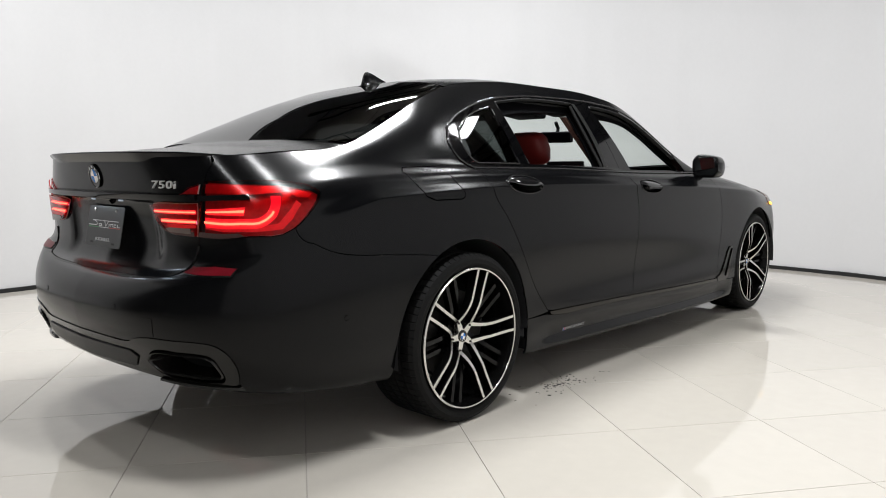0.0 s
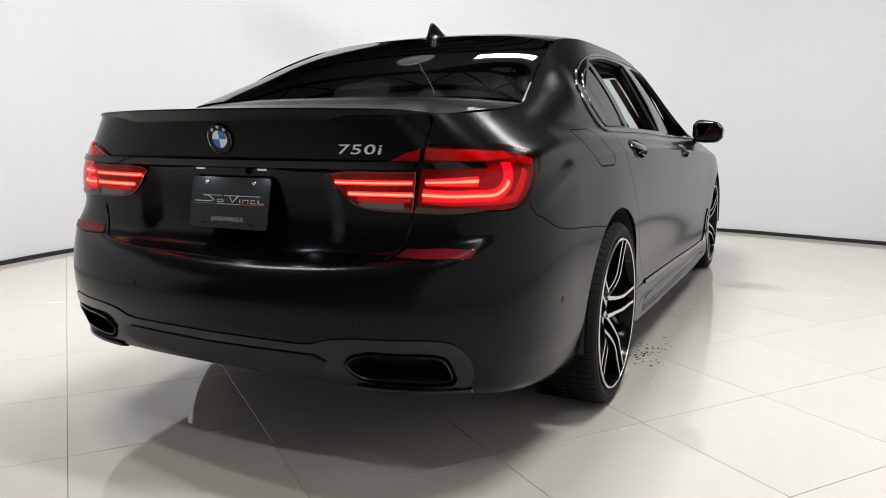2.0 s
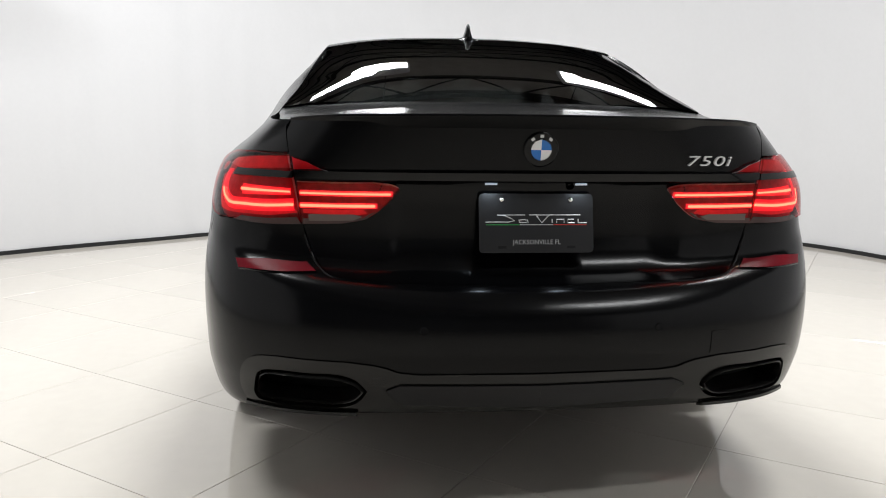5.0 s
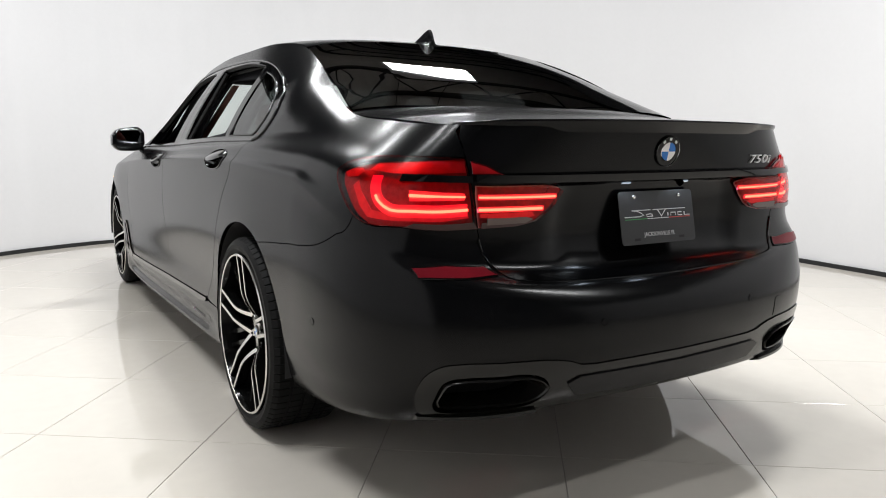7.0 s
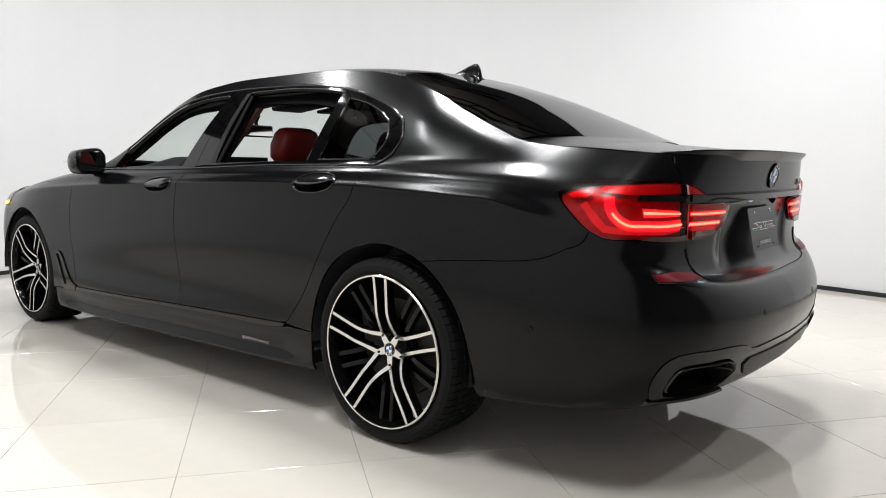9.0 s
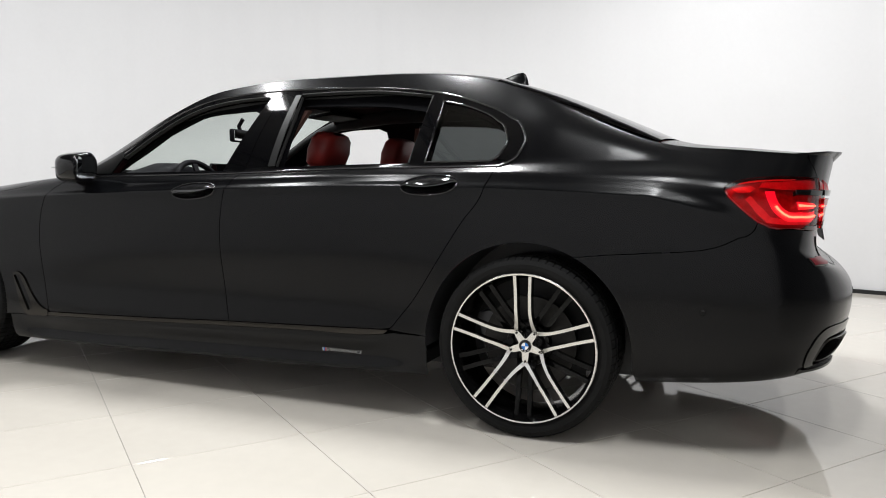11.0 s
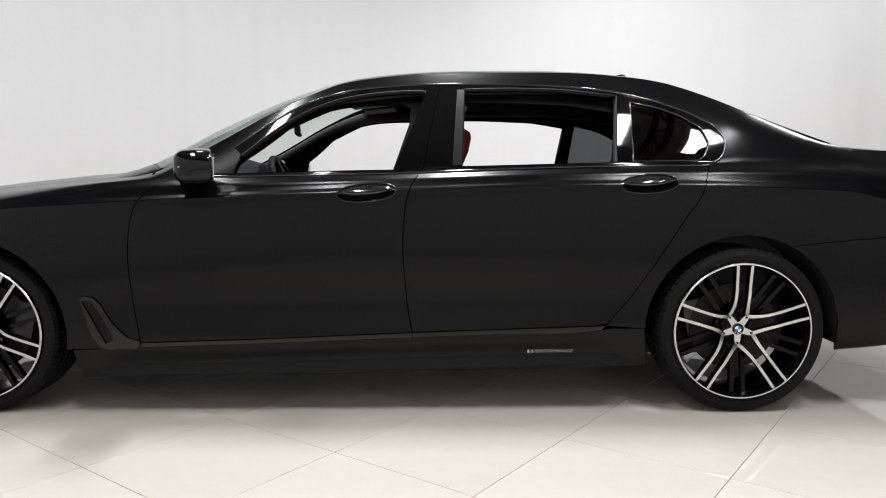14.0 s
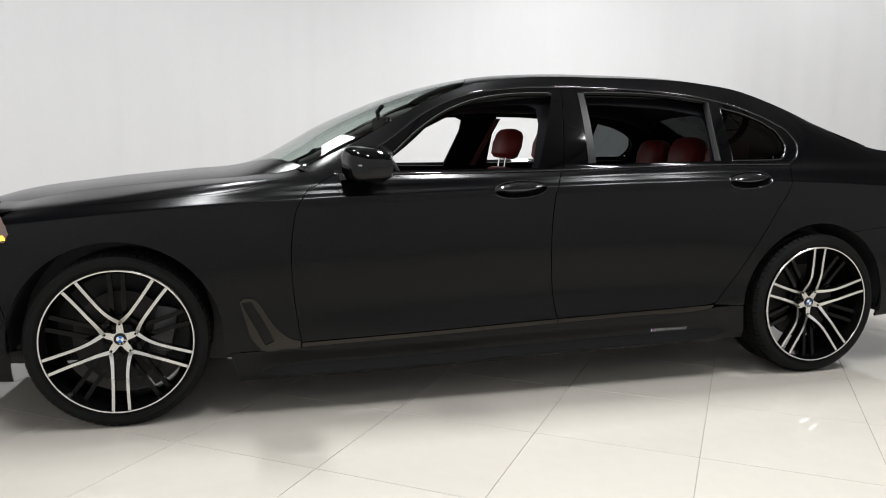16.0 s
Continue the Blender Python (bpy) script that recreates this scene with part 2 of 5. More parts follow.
SIDE_Y = [
    [0.78, 0.78, 0.78, 0.78, 0.78, 0.78, 0.76],
    [0.885, 0.902, 0.915, 0.924, 0.925, 0.91, 0.87],
    [0.922, 0.932, 0.933, 0.935, 0.938, 0.93, 0.90],
    [0.931, 0.943, 0.930, 0.925, 0.936, 0.942, 0.91],
    [0.931, 0.947, 0.942, 0.940, 0.946, 0.948, 0.91],
    [0.908, 0.922, 0.929, 0.935, 0.939, 0.933, 0.88],
    [0.897, 0.913, 0.923, 0.931, 0.934, 0.918, 0.85],
    [0.866, 0.885, 0.899, 0.908, 0.910, 0.876, 0.79],
    [0.795, 0.827, 0.852, 0.861, 0.852, 0.775, 0.73],
]
KX = [-1.05, -0.75, -0.45, -0.2, 0, 0.25, 0.5, 1.0, 1.46, 1.71, 1.96, 2.22, 2.35, 2.5, 2.7, 3.0, 3.4, 3.75]
KZ = [1.066, 1.09, 1.122, 1.220, 1.312, 1.400, 1.436, 1.448, 1.434, 1.394, 1.288, 1.145, 1.078, 1.014, 0.985, 0.962, 0.92, 0.85]
KY = [0.657, 0.687, 0.712, 0.664, 0.629, 0.595, 0.588, 0.592, 0.60, 0.617, 0.652, 0.69, 0.704, 0.714, 0.69, 0.64, 0.60, 0.56]
CX = [-1.12, -0.8, -0.5, -0.2, 0.05, 0.3, 0.6, 0.95, 1.3, 1.6, 1.9, 2.3, 2.72, 3.0, 3.4, 3.8, 4.0]
CZ = [1.078, 1.112, 1.150, 1.276, 1.380, 1.450, 1.486, 1.497, 1.491, 1.466, 1.400, 1.245, 1.03, 0.998, 0.955, 0.885, 0.80]
side_z = [spline(XS, z) for z in SIDE_Z]
side_y = [spline(XS, y) for y in SIDE_Y]
rail_z, rail_y, mid_z = spline(KX, KZ), spline(KX, KY), spline(CX, CZ)
# rear and front centre points of each longitudinal, and how square its corner is
REAR_X = [-0.98, -1.095, -1.15, -1.17, -1.163, -1.125, -1.045, -1.03, -1.057, -1.085]
REAR_Z = [0.33, 0.318, 0.425, 0.505, 0.59, 0.64, 0.683, 0.85, 0.95, 1.07]
REAR_C = [0.35, 0.35, 0.35, 0.35, 0.4, 0.6, 0.6, 0.4, 0.35, 0.35]
REAR_A = [0.66, 0.83, 0.87, 0.88, 0.88, 0.88, 0.89, 0.88, 0.82, 0.70]
REAR_B = [0.40, 0.47, 0.48, 0.49, 0.49, 0.51, 0.54, 0.56, 0.55, 0.54]
FRONT_X = [3.88, 4.0, 4.06, 4.075, 4.075, 4.05, 4.0, 3.95, 3.9, 3.84]
FRONT_Z = [0.24, 0.20, 0.33, 0.45, 0.58, 0.70, 0.78, 0.82, 0.85, 0.87]


def top(x, y):
    """Height of roof, glass, bonnet and boot."""
    zc, zr, yr = mid_z(x), rail_z(x), rail_y(x)
    u = np.clip(np.abs(y) / yr, 0, 1.3)
    return zc - (zc - zr) * (0.55 * u**2 + 0.45 * u**4)


def longitudinal(k, s):
    """Points of one lengthwise line; s is x along the flank and runs round both ends."""
    sx = np.clip(s, REAR_S, FRONT_S)
    fy, fz = (side_y[k], side_z[k]) if k < 9 else (rail_y, rail_z)
    x, y, z = sx.copy(), fy(sx), fz(sx)
    r = s < REAR_S
    if r.any():
        t = np.clip(1 + (s[r] - REAR_S), 0, 1)  # 1 at the flank, 0 at the centre
        y3, z3 = float(fy(REAR_S)), float(fz(REAR_S))
        sl = float(fy(REAR_S + 0.01) - y3) / 0.01
        sz = float(fz(REAR_S + 0.01) - z3) / 0.01 if k < 9 else 0
        b = REAR_B[k]
        p = np.array([[REAR_X[k], 0, REAR_Z[k]], [REAR_X[k] + 0.01, REAR_A[k], REAR_Z[k]],
                      [REAR_S - b, y3 - sl * b * 0.5, z3 + (REAR_Z[k] - z3) * REAR_C[k] - sz * 0.1], [REAR_S, y3, z3]])
        w = np.stack([(1 - t)**3, 3 * t * (1 - t)**2, 3 * t * t * (1 - t), t**3], 1)
        q = w @ p
        x[r], y[r], z[r] = q[:, 0], q[:, 1], q[:, 2]
    f = s > FRONT_S
    if f.any():
        t = np.clip(1 - (s[f] - FRONT_S), 0, 1)
        y3, z3 = float(fy(FRONT_S)), float(fz(FRONT_S))
        p = np.array([[FRONT_X[k], 0, FRONT_Z[k]], [FRONT_X[k], y3 * 0.75, FRONT_Z[k]],
                      [FRONT_S + 0.28, y3 * 0.97, z3 * 0.8 + FRONT_Z[k] * 0.2], [FRONT_S, y3, z3]])
        w = np.stack([(1 - t)**3, 3 * t * (1 - t)**2, 3 * t * t * (1 - t), t**3], 1)
        q = w @ p
        x[f], y[f], z[f] = q[:, 0], q[:, 1], q[:, 2]
    if k == 9:
        z = np.where(r, top(x, y), z)
    return np.stack([x, y, z], -1)


def flank(s, v):
    """The body's side and ends: s lengthwise, v from the sill (0) to the roof rail (9)."""
    s, v = np.atleast_1d(np.asarray(s, float)), np.atleast_1d(np.asarray(v, float))
    pts = np.stack([longitudinal(k, s) for k in range(10)], 1)
    h = np.maximum(np.linalg.norm(np.diff(pts, axis=1), axis=2), 1e-4)
    d = np.diff(pts, axis=1) / h[..., None]
    m = np.empty_like(pts)
    m[:, 1:-1] = (d[:, :-1] * h[:, 1:, None] + d[:, 1:] * h[:, :-1, None]) / (h[:, 1:] + h[:, :-1])[..., None]
    m[:, 0], m[:, -1] = d[:, 0], d[:, -1]
    m[:, 8] = 0.8 * d[:, 8] + 0.2 * d[:, 7]
    # character line along the doors: swells up to the crease, then falls away above it
    grow, fall = np.clip((v - 4.6) / 1.45, 0, 1), np.clip((v - 6.05) / 0.55, 0, 1)
    fade = np.clip((s + 0.80) / 0.2, 0, 1) * np.clip((3.3 - s) / 0.8, 0, 1)
    crease = fade * (0.0075 * grow**2 * (1 - fall**2 * (3 - 2 * fall)) + 0.0045 * np.exp(-((v - 7.35) / 0.34) ** 2))
    i = np.clip(np.floor(v).astype(int), 0, 8)
    t = (v - i)[:, None]
    n = np.arange(len(s))
    hh = h[n, i][:, None]
    # the glasshouse is gently convex and starts steeper than the shoulder below it
    glass = (np.clip((s + 0.6) / 0.3, 0, 1) * np.clip((2.9 - s) / 0.3, 0, 1))[:, None]
    belly = np.array([[0.0, 0.20, 0.0]])
    m0, m1 = m[n, i], m[n, i + 1]
    up = (i == 8)[:, None] * glass
    m0 = m0 * (1 - up) + (d[:, 8] + belly) * up
    m1 = m1 * (1 - up) + (d[:, 8] - belly) * up
    # the rear pillar rolls over towards the rear window
    roll = np.clip((s + 0.55) / 0.15, 0, 1) * np.clip((0.14 - s) / 0.22, 0, 1)
    m1 = m1 - (i == 8)[:, None] * (roll**2 * (3 - 2 * roll))[:, None] * np.array([[0.0, 0.36, 0.0]])
    # hollow along the sill, above its lower lip
    hollow = np.clip((s - 0.42) / 0.2, 0, 1) * np.clip((2.74 - s) / 0.2, 0, 1) * np.sin(math.pi * np.clip((v - 1.12) / 0.8, 0, 1)) ** 2
    crease = crease - 0.02 * hollow
    out = np.stack([0 * crease, crease, 0 * crease], -1)
    p = (out + (2 * t**3 - 3 * t**2 + 1) * pts[n, i] + (t**3 - 2 * t**2 + t) * hh * m0
            + (3 * t**2 - 2 * t**3) * pts[n, i + 1] + (t**3 - t**2) * hh * m1)
    # recess for the number plate in the boot lid
    edge = [np.clip(q, 0, 1) for q in ((0.40 - np.abs(p[:, 1])) / 0.07, (p[:, 2] - 0.67) / 0.09, (0.929 - p[:, 2]) / 0.014)]
    sunk = np.where(s < -1.05, 0.016, 0.0)
    for q in edge:
        sunk = sunk * q * q * (3 - 2 * q)
    p[:, 0] += sunk
    return p


def crown(x, y):
    x, y = np.atleast_1d(np.asarray(x, float)), np.atleast_1d(np.asarray(y, float))
    return np.stack([x, y, top(x, y)], -1)


_gs, _gv = np.meshgrid(np.linspace(-1.45, 4.6, 400), np.linspace(1.0, 9, 120), indexing="ij")
_gp = flank(_gs.ravel(), _gv.ravel())


def locate(a, b, axes, want):
    """The (s, v) at which two coordinates of the flank take the given values."""
    ok = want(_gs.ravel())
    d = np.where(ok, (_gp[:, axes[0]] - a) ** 2 + (_gp[:, axes[1]] - b) ** 2, 9)
    i = int(d.argmin())
    q = np.array([_gs.ravel()[i], _gv.ravel()[i]])
    for _ in range(16):
        p = flank([q[0], q[0] + 1e-4, q[0]], [q[1], q[1], q[1] + 1e-4])[:, axes]
        j = np.stack([(p[1] - p[0]) / 1e-4, (p[2] - p[0]) / 1e-4], 1)
        step = np.linalg.lstsq(j + 1e-9 * np.eye(2), np.array([a, b]) - p[0], rcond=None)[0]
        q = q + np.clip(step, -0.1, 0.1)
        q[1] = min(max(q[1], 1), 9)
        if abs(step).max() < 1e-6:
            break
    return tuple(q)


def xz(*pts):
    """Places on the flank by x and z."""
    return [locate(x, z, (0, 2), lambda s: (s > -1.3) & (s < 4.3)) for x, z in pts]


def yz(*pts):
    """Places on the rear by y and z."""
    return [locate(y, z, (1, 2), lambda s: s < -0.5) for y, z in pts]


def refine(poly, step, closed=True):
    out = []
    n = len(poly)
    for i in range(n if closed else n - 1):
        a, b = np.array(poly[i]), np.array(poly[(i + 1) % n])
        k = max(1, int(math.ceil(max(abs(b[0] - a[0]) / step[0], abs(b[1] - a[1]) / step[1]))))
        out += [tuple(a + (b - a) * j / k) for j in range(k)]
    if not closed:
        out.append(tuple(poly[-1]))
    return out


def smooth_line(pts, n=8):
    """A rounded line through places."""
    p = np.array(pts, float)
    d = np.r_[0, np.cumsum(np.maximum(np.linalg.norm(np.diff(p, axis=0) * (1, 0.15), axis=1), 1e-6))]
    fx, fy = spline(d, p[:, 0]), spline(d, p[:, 1])
    t = np.concatenate([np.linspace(a, b, n, endpoint=False) for a, b in zip(d, d[1:])] + [[d[-1]]])
    return list(zip(fx(t), fy(t)))


def inside(poly, p):
    x, y = p[:, 0], p[:, 1]
    a = np.array(poly)
    b = np.roll(a, -1, 0)
    hit = np.zeros(len(p), bool)
    for (x0, y0), (x1, y1) in zip(a, b):
        if y0 != y1:
            hit ^= ((y0 > y) != (y1 > y)) & (x < (x1 - x0) * (y - y0) / (y1 - y0) + x0)
    return hit


def sheet(surface, poly, step, offset=0.0, depth=0.012, gap=0.0015, holes=(), open_seam=False):
    """A panel: the part of a surface within a closed line, with turned-in edges. Returns verts, faces, loop normals."""
    from_lines = [refine(l, step) for l in (poly, *holes)]
    pts, edges = [], []
    for l in from_lines:
        n0 = len(pts)
        pts += l
        edges += [(n0 + i, n0 + (i + 1) % len(l)) for i in range(len(l))]
    a = np.array(poly)
    lo, hi = a.min(0), a.max(0)
    gx = np.arange(lo[0] + step[0] * 0.5, hi[0], step[0])
    gy = np.arange(lo[1] + step[1] * 0.5, hi[1], step[1])
    g = np.stack(np.meshgrid(gx, gy, indexing="ij"), -1).reshape(-1, 2)
    keep = inside(from_lines[0], g)
    for hl in from_lines[1:]:
        keep &= ~inside(hl, g)
    border = np.array(pts)
    g = g[keep]
    if len(g):
        near = np.min(np.abs((g[:, None] - border[None]) / step).max(-1), axis=1)
        g = g[near > 0.45]
    allp = [Vector(p) for p in pts] + [Vector(p) for p in g]
    from mathutils.geometry import delaunay_2d_cdt
    v2, _, tris, *_ = delaunay_2d_cdt(allp, edges, [], 0, 1e-7)
    v2 = np.array([tuple(v) for v in v2])
    tris = np.array([t for t in tris if len(t) == 3])
    mid = v2[tris].mean(1)
    ok = inside(from_lines[0], mid)
    for hl in from_lines[1:]:
        ok &= ~inside(hl, mid)
    # leave out slivers along straight stretches of the border
    a2, b2, c2 = [v2[tris[:, k]] / step for k in range(3)]
    size = np.abs((b2[:, 0] - a2[:, 0]) * (c2[:, 1] - a2[:, 1]) - (b2[:, 1] - a2[:, 1]) * (c2[:, 0] - a2[:, 0]))
    ok &= ~((tris < len(border)).all(1) & (size < 0.12))
    tris = tris[ok]
    e = 1e-3
    p = surface(v2[:, 0], v2[:, 1])
    du = surface(v2[:, 0] + e, v2[:, 1]) - surface(v2[:, 0] - e, v2[:, 1])
    dv = surface(v2[:, 0], v2[:, 1] + e) - surface(v2[:, 0], v2[:, 1] - e)
    nrm = np.cross(du, dv)
    nrm /= np.maximum(np.linalg.norm(nrm, axis=1), 1e-9)[:, None]
    if (nrm * (p - (1.4, 0, 0.6)) * (0.15, 1, 1)).sum() < 0:
        nrm = -nrm
    p = p + nrm * offset
    # triangles face outwards
    tn = np.cross(p[tris[:, 1]] - p[tris[:, 0]], p[tris[:, 2]] - p[tris[:, 0]])
    flip = (tn * nrm[tris[:, 0]]).sum(1) < 0
    tris[flip] = tris[flip][:, ::-1]
    count = {}
    for t in tris:
        for i in range(3):
            count[(t[i], t[(i + 1) % 3])] = 1
    rim = [(i, j) for i, j in count if (j, i) not in count]
    if open_seam:
        rim = [(i, j) for i, j in rim if abs(p[i][1]) > 1e-4 or abs(p[j][1]) > 1e-4]
    inward = np.zeros_like(p)
    for i, j in rim:
        w = np.cross(nrm[i] + nrm[j], p[j] - p[i])
        w /= max(np.linalg.norm(w), 1e-9)
        inward[i] += w
        inward[j] += w
    on = sorted({i for r in rim for i in r})
    ln = np.linalg.norm(inward[on], axis=1)
    inward[on] /= np.maximum(ln, 0.3)[:, None]
    if open_seam:
        inward[np.abs(p[:, 1]) < 1e-4, 1] = 0
    p[on] += inward[on] * gap
    low = {i: len(p) + n for n, i in enumerate(on)}
    p = np.vstack([p, p[on] - nrm[on] * depth + inward[on] * depth * 0.15])
    faces = [tuple(t) for t in tris]
    normals = [nrm[i] for t in tris for i in t]
    for i, j in rim:
        faces.append((j, i, low[i], low[j]))
        fn = np.cross(p[i] - p[j], p[low[j]] - p[j])
        fn /= max(np.linalg.norm(fn), 1e-9)
        normals += [fn] * 4
    return p, faces, normals


def mirrored(p, faces, normals):
    q = np.array(p) * (1, -1, 1)
    out_f, out_n, c = [], [], 0
    for f in faces:
        out_f.append(tuple(reversed(f)))
        out_n += [np.array(n) * (1, -1, 1) for n in reversed(normals[c:c + len(f)])]
        c += len(f)
    return q, out_f, out_n


SIDE_STEP, TOP_STEP = (0.035, 0.11), (0.04, 0.06)


def panel(name, poly, material, parent, label="", surface=flank, step=SIDE_STEP, sides=(1, -1), **kw):
    """A panel on the left, the right or both flanks, as objects of their own. Returns them."""
    made = []
    s = sheet(surface, poly, step, **kw)
    for side in sides:
        p, f, n = s if side > 0 else mirrored(*s)
        par = parent[side] if isinstance(parent, dict) else parent
        made.append(obj(name, p, f, material, par, label, True, n))
    return made


def whole(name, poly, material, parent, label="", surface=flank, step=SIDE_STEP, **kw):
    """A panel that runs across the car's middle, as one object."""
    a = sheet(surface, poly, step, open_seam=True, **kw)
    b = mirrored(*a)
    p = np.vstack([a[0], b[0]])
    f = a[1] + [tuple(i + len(a[0]) for i in g) for g in b[1]]
    return obj(name, p, f, material, parent, label, True, a[2] + b[2])


def arc_xz(cx, r, a0, a1, n=24):
    return [(cx + r * math.cos(radians(a0 + (a1 - a0) * i / n)), 0.345 + r * math.sin(radians(a0 + (a1 - a0) * i / n))) for i in range(n + 1)]


car = tagged(new("sedan"), "long satin-black saloon car with its windows down, standing on pale tiles", "car")

# lines shared by neighbouring panels
HOCKEY_TOP = [(2.505, 0.307), (1.915, 0.324), (1.372, 0.345), (0.967, 0.358), (0.57, 0.371)]
HOCKEY_LOW = [(2.505, 0.287), (1.916, 0.304), (1.372, 0.324), (0.967, 0.337), (0.60, 0.350), (0.576, 0.354)]
GAP_FRONT = [(2.356, 0.994), (2.425, 0.955), (2.483, 0.91), (2.528, 0.795), (2.54, 0.678), (2.531, 0.49), (2.512, 0.346), (2.505, 0.307)]
GAP_MID = [(1.337, 1.009), (1.362, 0.975), (1.396, 0.877), (1.406, 0.788), (1.409, 0.709), (1.402, 0.555), (1.389, 0.431), (1.372, 0.345)]
GAP_REAR = [(0.129, 1.034), (0.146, 1.002), (0.174, 0.926), (0.245, 0.823), (0.343, 0.672), (0.454, 0.505), (0.533, 0.408), (0.552, 0.385), (0.57, 0.371)]
DLO_TOP = [(2.356, 0.994), (2.287, 1.029), (2.128, 1.125), (1.9, 1.278), (1.701, 1.354), (1.493, 1.383), (1.295, 1.393), (0.997, 1.392), (0.699, 1.379), (0.451, 1.346), (0.268, 1.296), (0.126, 1.232), (0.064, 1.183), (0.042, 1.131), (0.058, 1.086), (0.092, 1.053), (0.129, 1.034)]
BELT = [(2.356, 0.994), (1.89, 0.998), (1.337, 1.009), (0.799, 1.027), (0.129, 1.034)]
LAMP_TOP = xz((-0.687, 0.955), (-0.715, 0.975), (-0.77, 0.988)) + yz((0.74, 0.994), (0.641, 0.992))
LAMP_LOW = xz((-0.687, 0.955), (-0.70, 0.93), (-0.745, 0.885), (-0.80, 0.840)) + yz((0.79, 0.815), (0.70, 0.806), (0.607, 0.808))
LID_GAP = yz((0.648, 1.06), (0.641, 0.992), (0.628, 0.921), (0.607, 0.808), (0.588, 0.745), (0.566, 0.706), (0.525, 0.680), (0.42, 0.668), (0.2, 0.661), (0.0, 0.658))
SPLIT = xz((-0.19, 0.699), (-0.313, 0.714), (-0.511, 0.729), (-0.664, 0.750), (-0.74, 0.785), (-0.80, 0.840))


def sl(pts, n=4):
    return xz(*smooth_line(pts, n))


hock_top, hock_low, belt = [sl(l) for l in (HOCKEY_TOP, HOCKEY_LOW, BELT)]
dlo = sl(DLO_TOP, 9)
g_front, g_mid, g_rear = [sl(l, 10) for l in (GAP_FRONT, GAP_MID, GAP_REAR)]
arch_r = xz(*arc_xz(0, 0.402, 2, 117.8))
arch_r2 = xz(*arc_xz(0, 0.402, 117.8, 188))
arch_f = xz(*arc_xz(3.21, 0.397, 8, 190))
lamp_top, lamp_low, lid_gap, split = [smooth_line(l, 4) for l in (LAMP_TOP, LAMP_LOW, LID_GAP, SPLIT)]


def near_cut(line, s=None, i=0):
    return min(range(len(line)), key=lambda n: abs(line[n][i] - s))


m_belt = min(range(len(belt)), key=lambda n: abs(belt[n][0] - 1.337))
m_top = min(range(len(hock_top)), key=lambda n: abs(hock_top[n][0] - 1.372))
HANDLES = {"front": (1.556, 0.928, 0.121, 0.037, -0.07), "rear": (0.395, 0.960, 0.119, 0.039, -0.06)}


def ellipse_xz(cx, cz, a, b, tilt=0.0, n=28):
    out = []
    for i in range(n):
        t = 2 * math.pi * i / n
        u, w = a * math.copysign(abs(math.cos(t)) ** 0.9, math.cos(t)), b * math.copysign(abs(math.sin(t)) ** 0.9, math.sin(t))
        out.append((cx + u * math.cos(tilt) - w * math.sin(tilt), cz + u * math.sin(tilt) + w * math.cos(tilt)))
    return out


cups = {k: xz(*ellipse_xz(*h)) for k, h in HANDLES.items()}
DOORS = {"front": {}, "rear": {}}
for ob, side in zip(panel("front_door", belt[:m_belt + 1] + g_mid[1:] + hock_top[:m_top][::-1] + g_front[::-1][1:-1], PAINT, car, holes=[cups["front"]], gap=0.0019), (1, -1)):
    DOORS["front"][side] = ob
for ob, side in zip(panel("rear_door", belt[m_belt:] + g_rear[1:] + hock_top[m_top:][::-1][1:] + g_mid[::-1][1:-1], PAINT, car, holes=[cups["rear"]], gap=0.0019), (1, -1)):
    DOORS["rear"][side] = ob

# body side: roof rail, pillars and rear quarter in one pressing
k_gap = lid_gap[:near_cut(lid_gap, LID_GAP[1][1], 1) + 1]
rail = [(s, 9.0) for s in np.linspace(lid_gap[0][0], 2.50, 60)]
quarter = (rail + xz((2.46, 1.0)) + dlo + g_rear[1:] + xz((0.5, 0.3635)) + arch_r + split[1:] + lamp_low[:16][::-1][4:-1] + lamp_top
           + k_gap[::-1][1:])
FLAP = [(-0.285, 1.020), (-0.265, 1.036), (-0.10, 1.040), (-0.068, 1.030), (-0.012, 0.935), (-0.012, 0.918), (-0.03, 0.909), (-0.18, 0.909), (-0.225, 0.925), (-0.25, 0.965)]
flap = xz(*FLAP)
panel("side_frame", quarter, PAINT, car, "satin black roof rail, pillars and rear quarter", sides=(1,))
panel("side_frame", quarter, PAINT, car, "satin black roof rail, pillars and rear quarter", sides=(-1,), holes=[flap])
panel("fuel_flap", flap, PAINT, car, "satin black fuel flap", sides=(-1,), gap=0.003)

# sill
sill = xz((2.79, 0.276)) + hock_low + xz((0.55, 0.3595), (0.43, 0.3585), (0.4035, 0.3575), (0.402, 0.33), (0.399, 0.29)) + [(s, 1.0) for s in np.linspace(0.397, 2.755, 50)]
panel("side_sill", sill, PAINT, car, "satin black side sill", step=(0.05, 0.08))

# front wing
HOOD_CUT = [(2.485, 1.002), (2.564, 0.985), (2.664, 0.949), (2.783, 0.926), (3.011, 0.905), (3.229, 0.885), (3.437, 0.869), (3.596, 0.852)]
hood_cut = sl(HOOD_CUT)
wing = hood_cut + xz((3.66, 0.78), (3.68, 0.68), (3.64, 0.60), (3.60, 0.45)) + arch_f[2:] + xz((2.79, 0.278), (2.6, 0.283)) + g_front[::-1]
panel("front_wing", wing, PAINT, car)

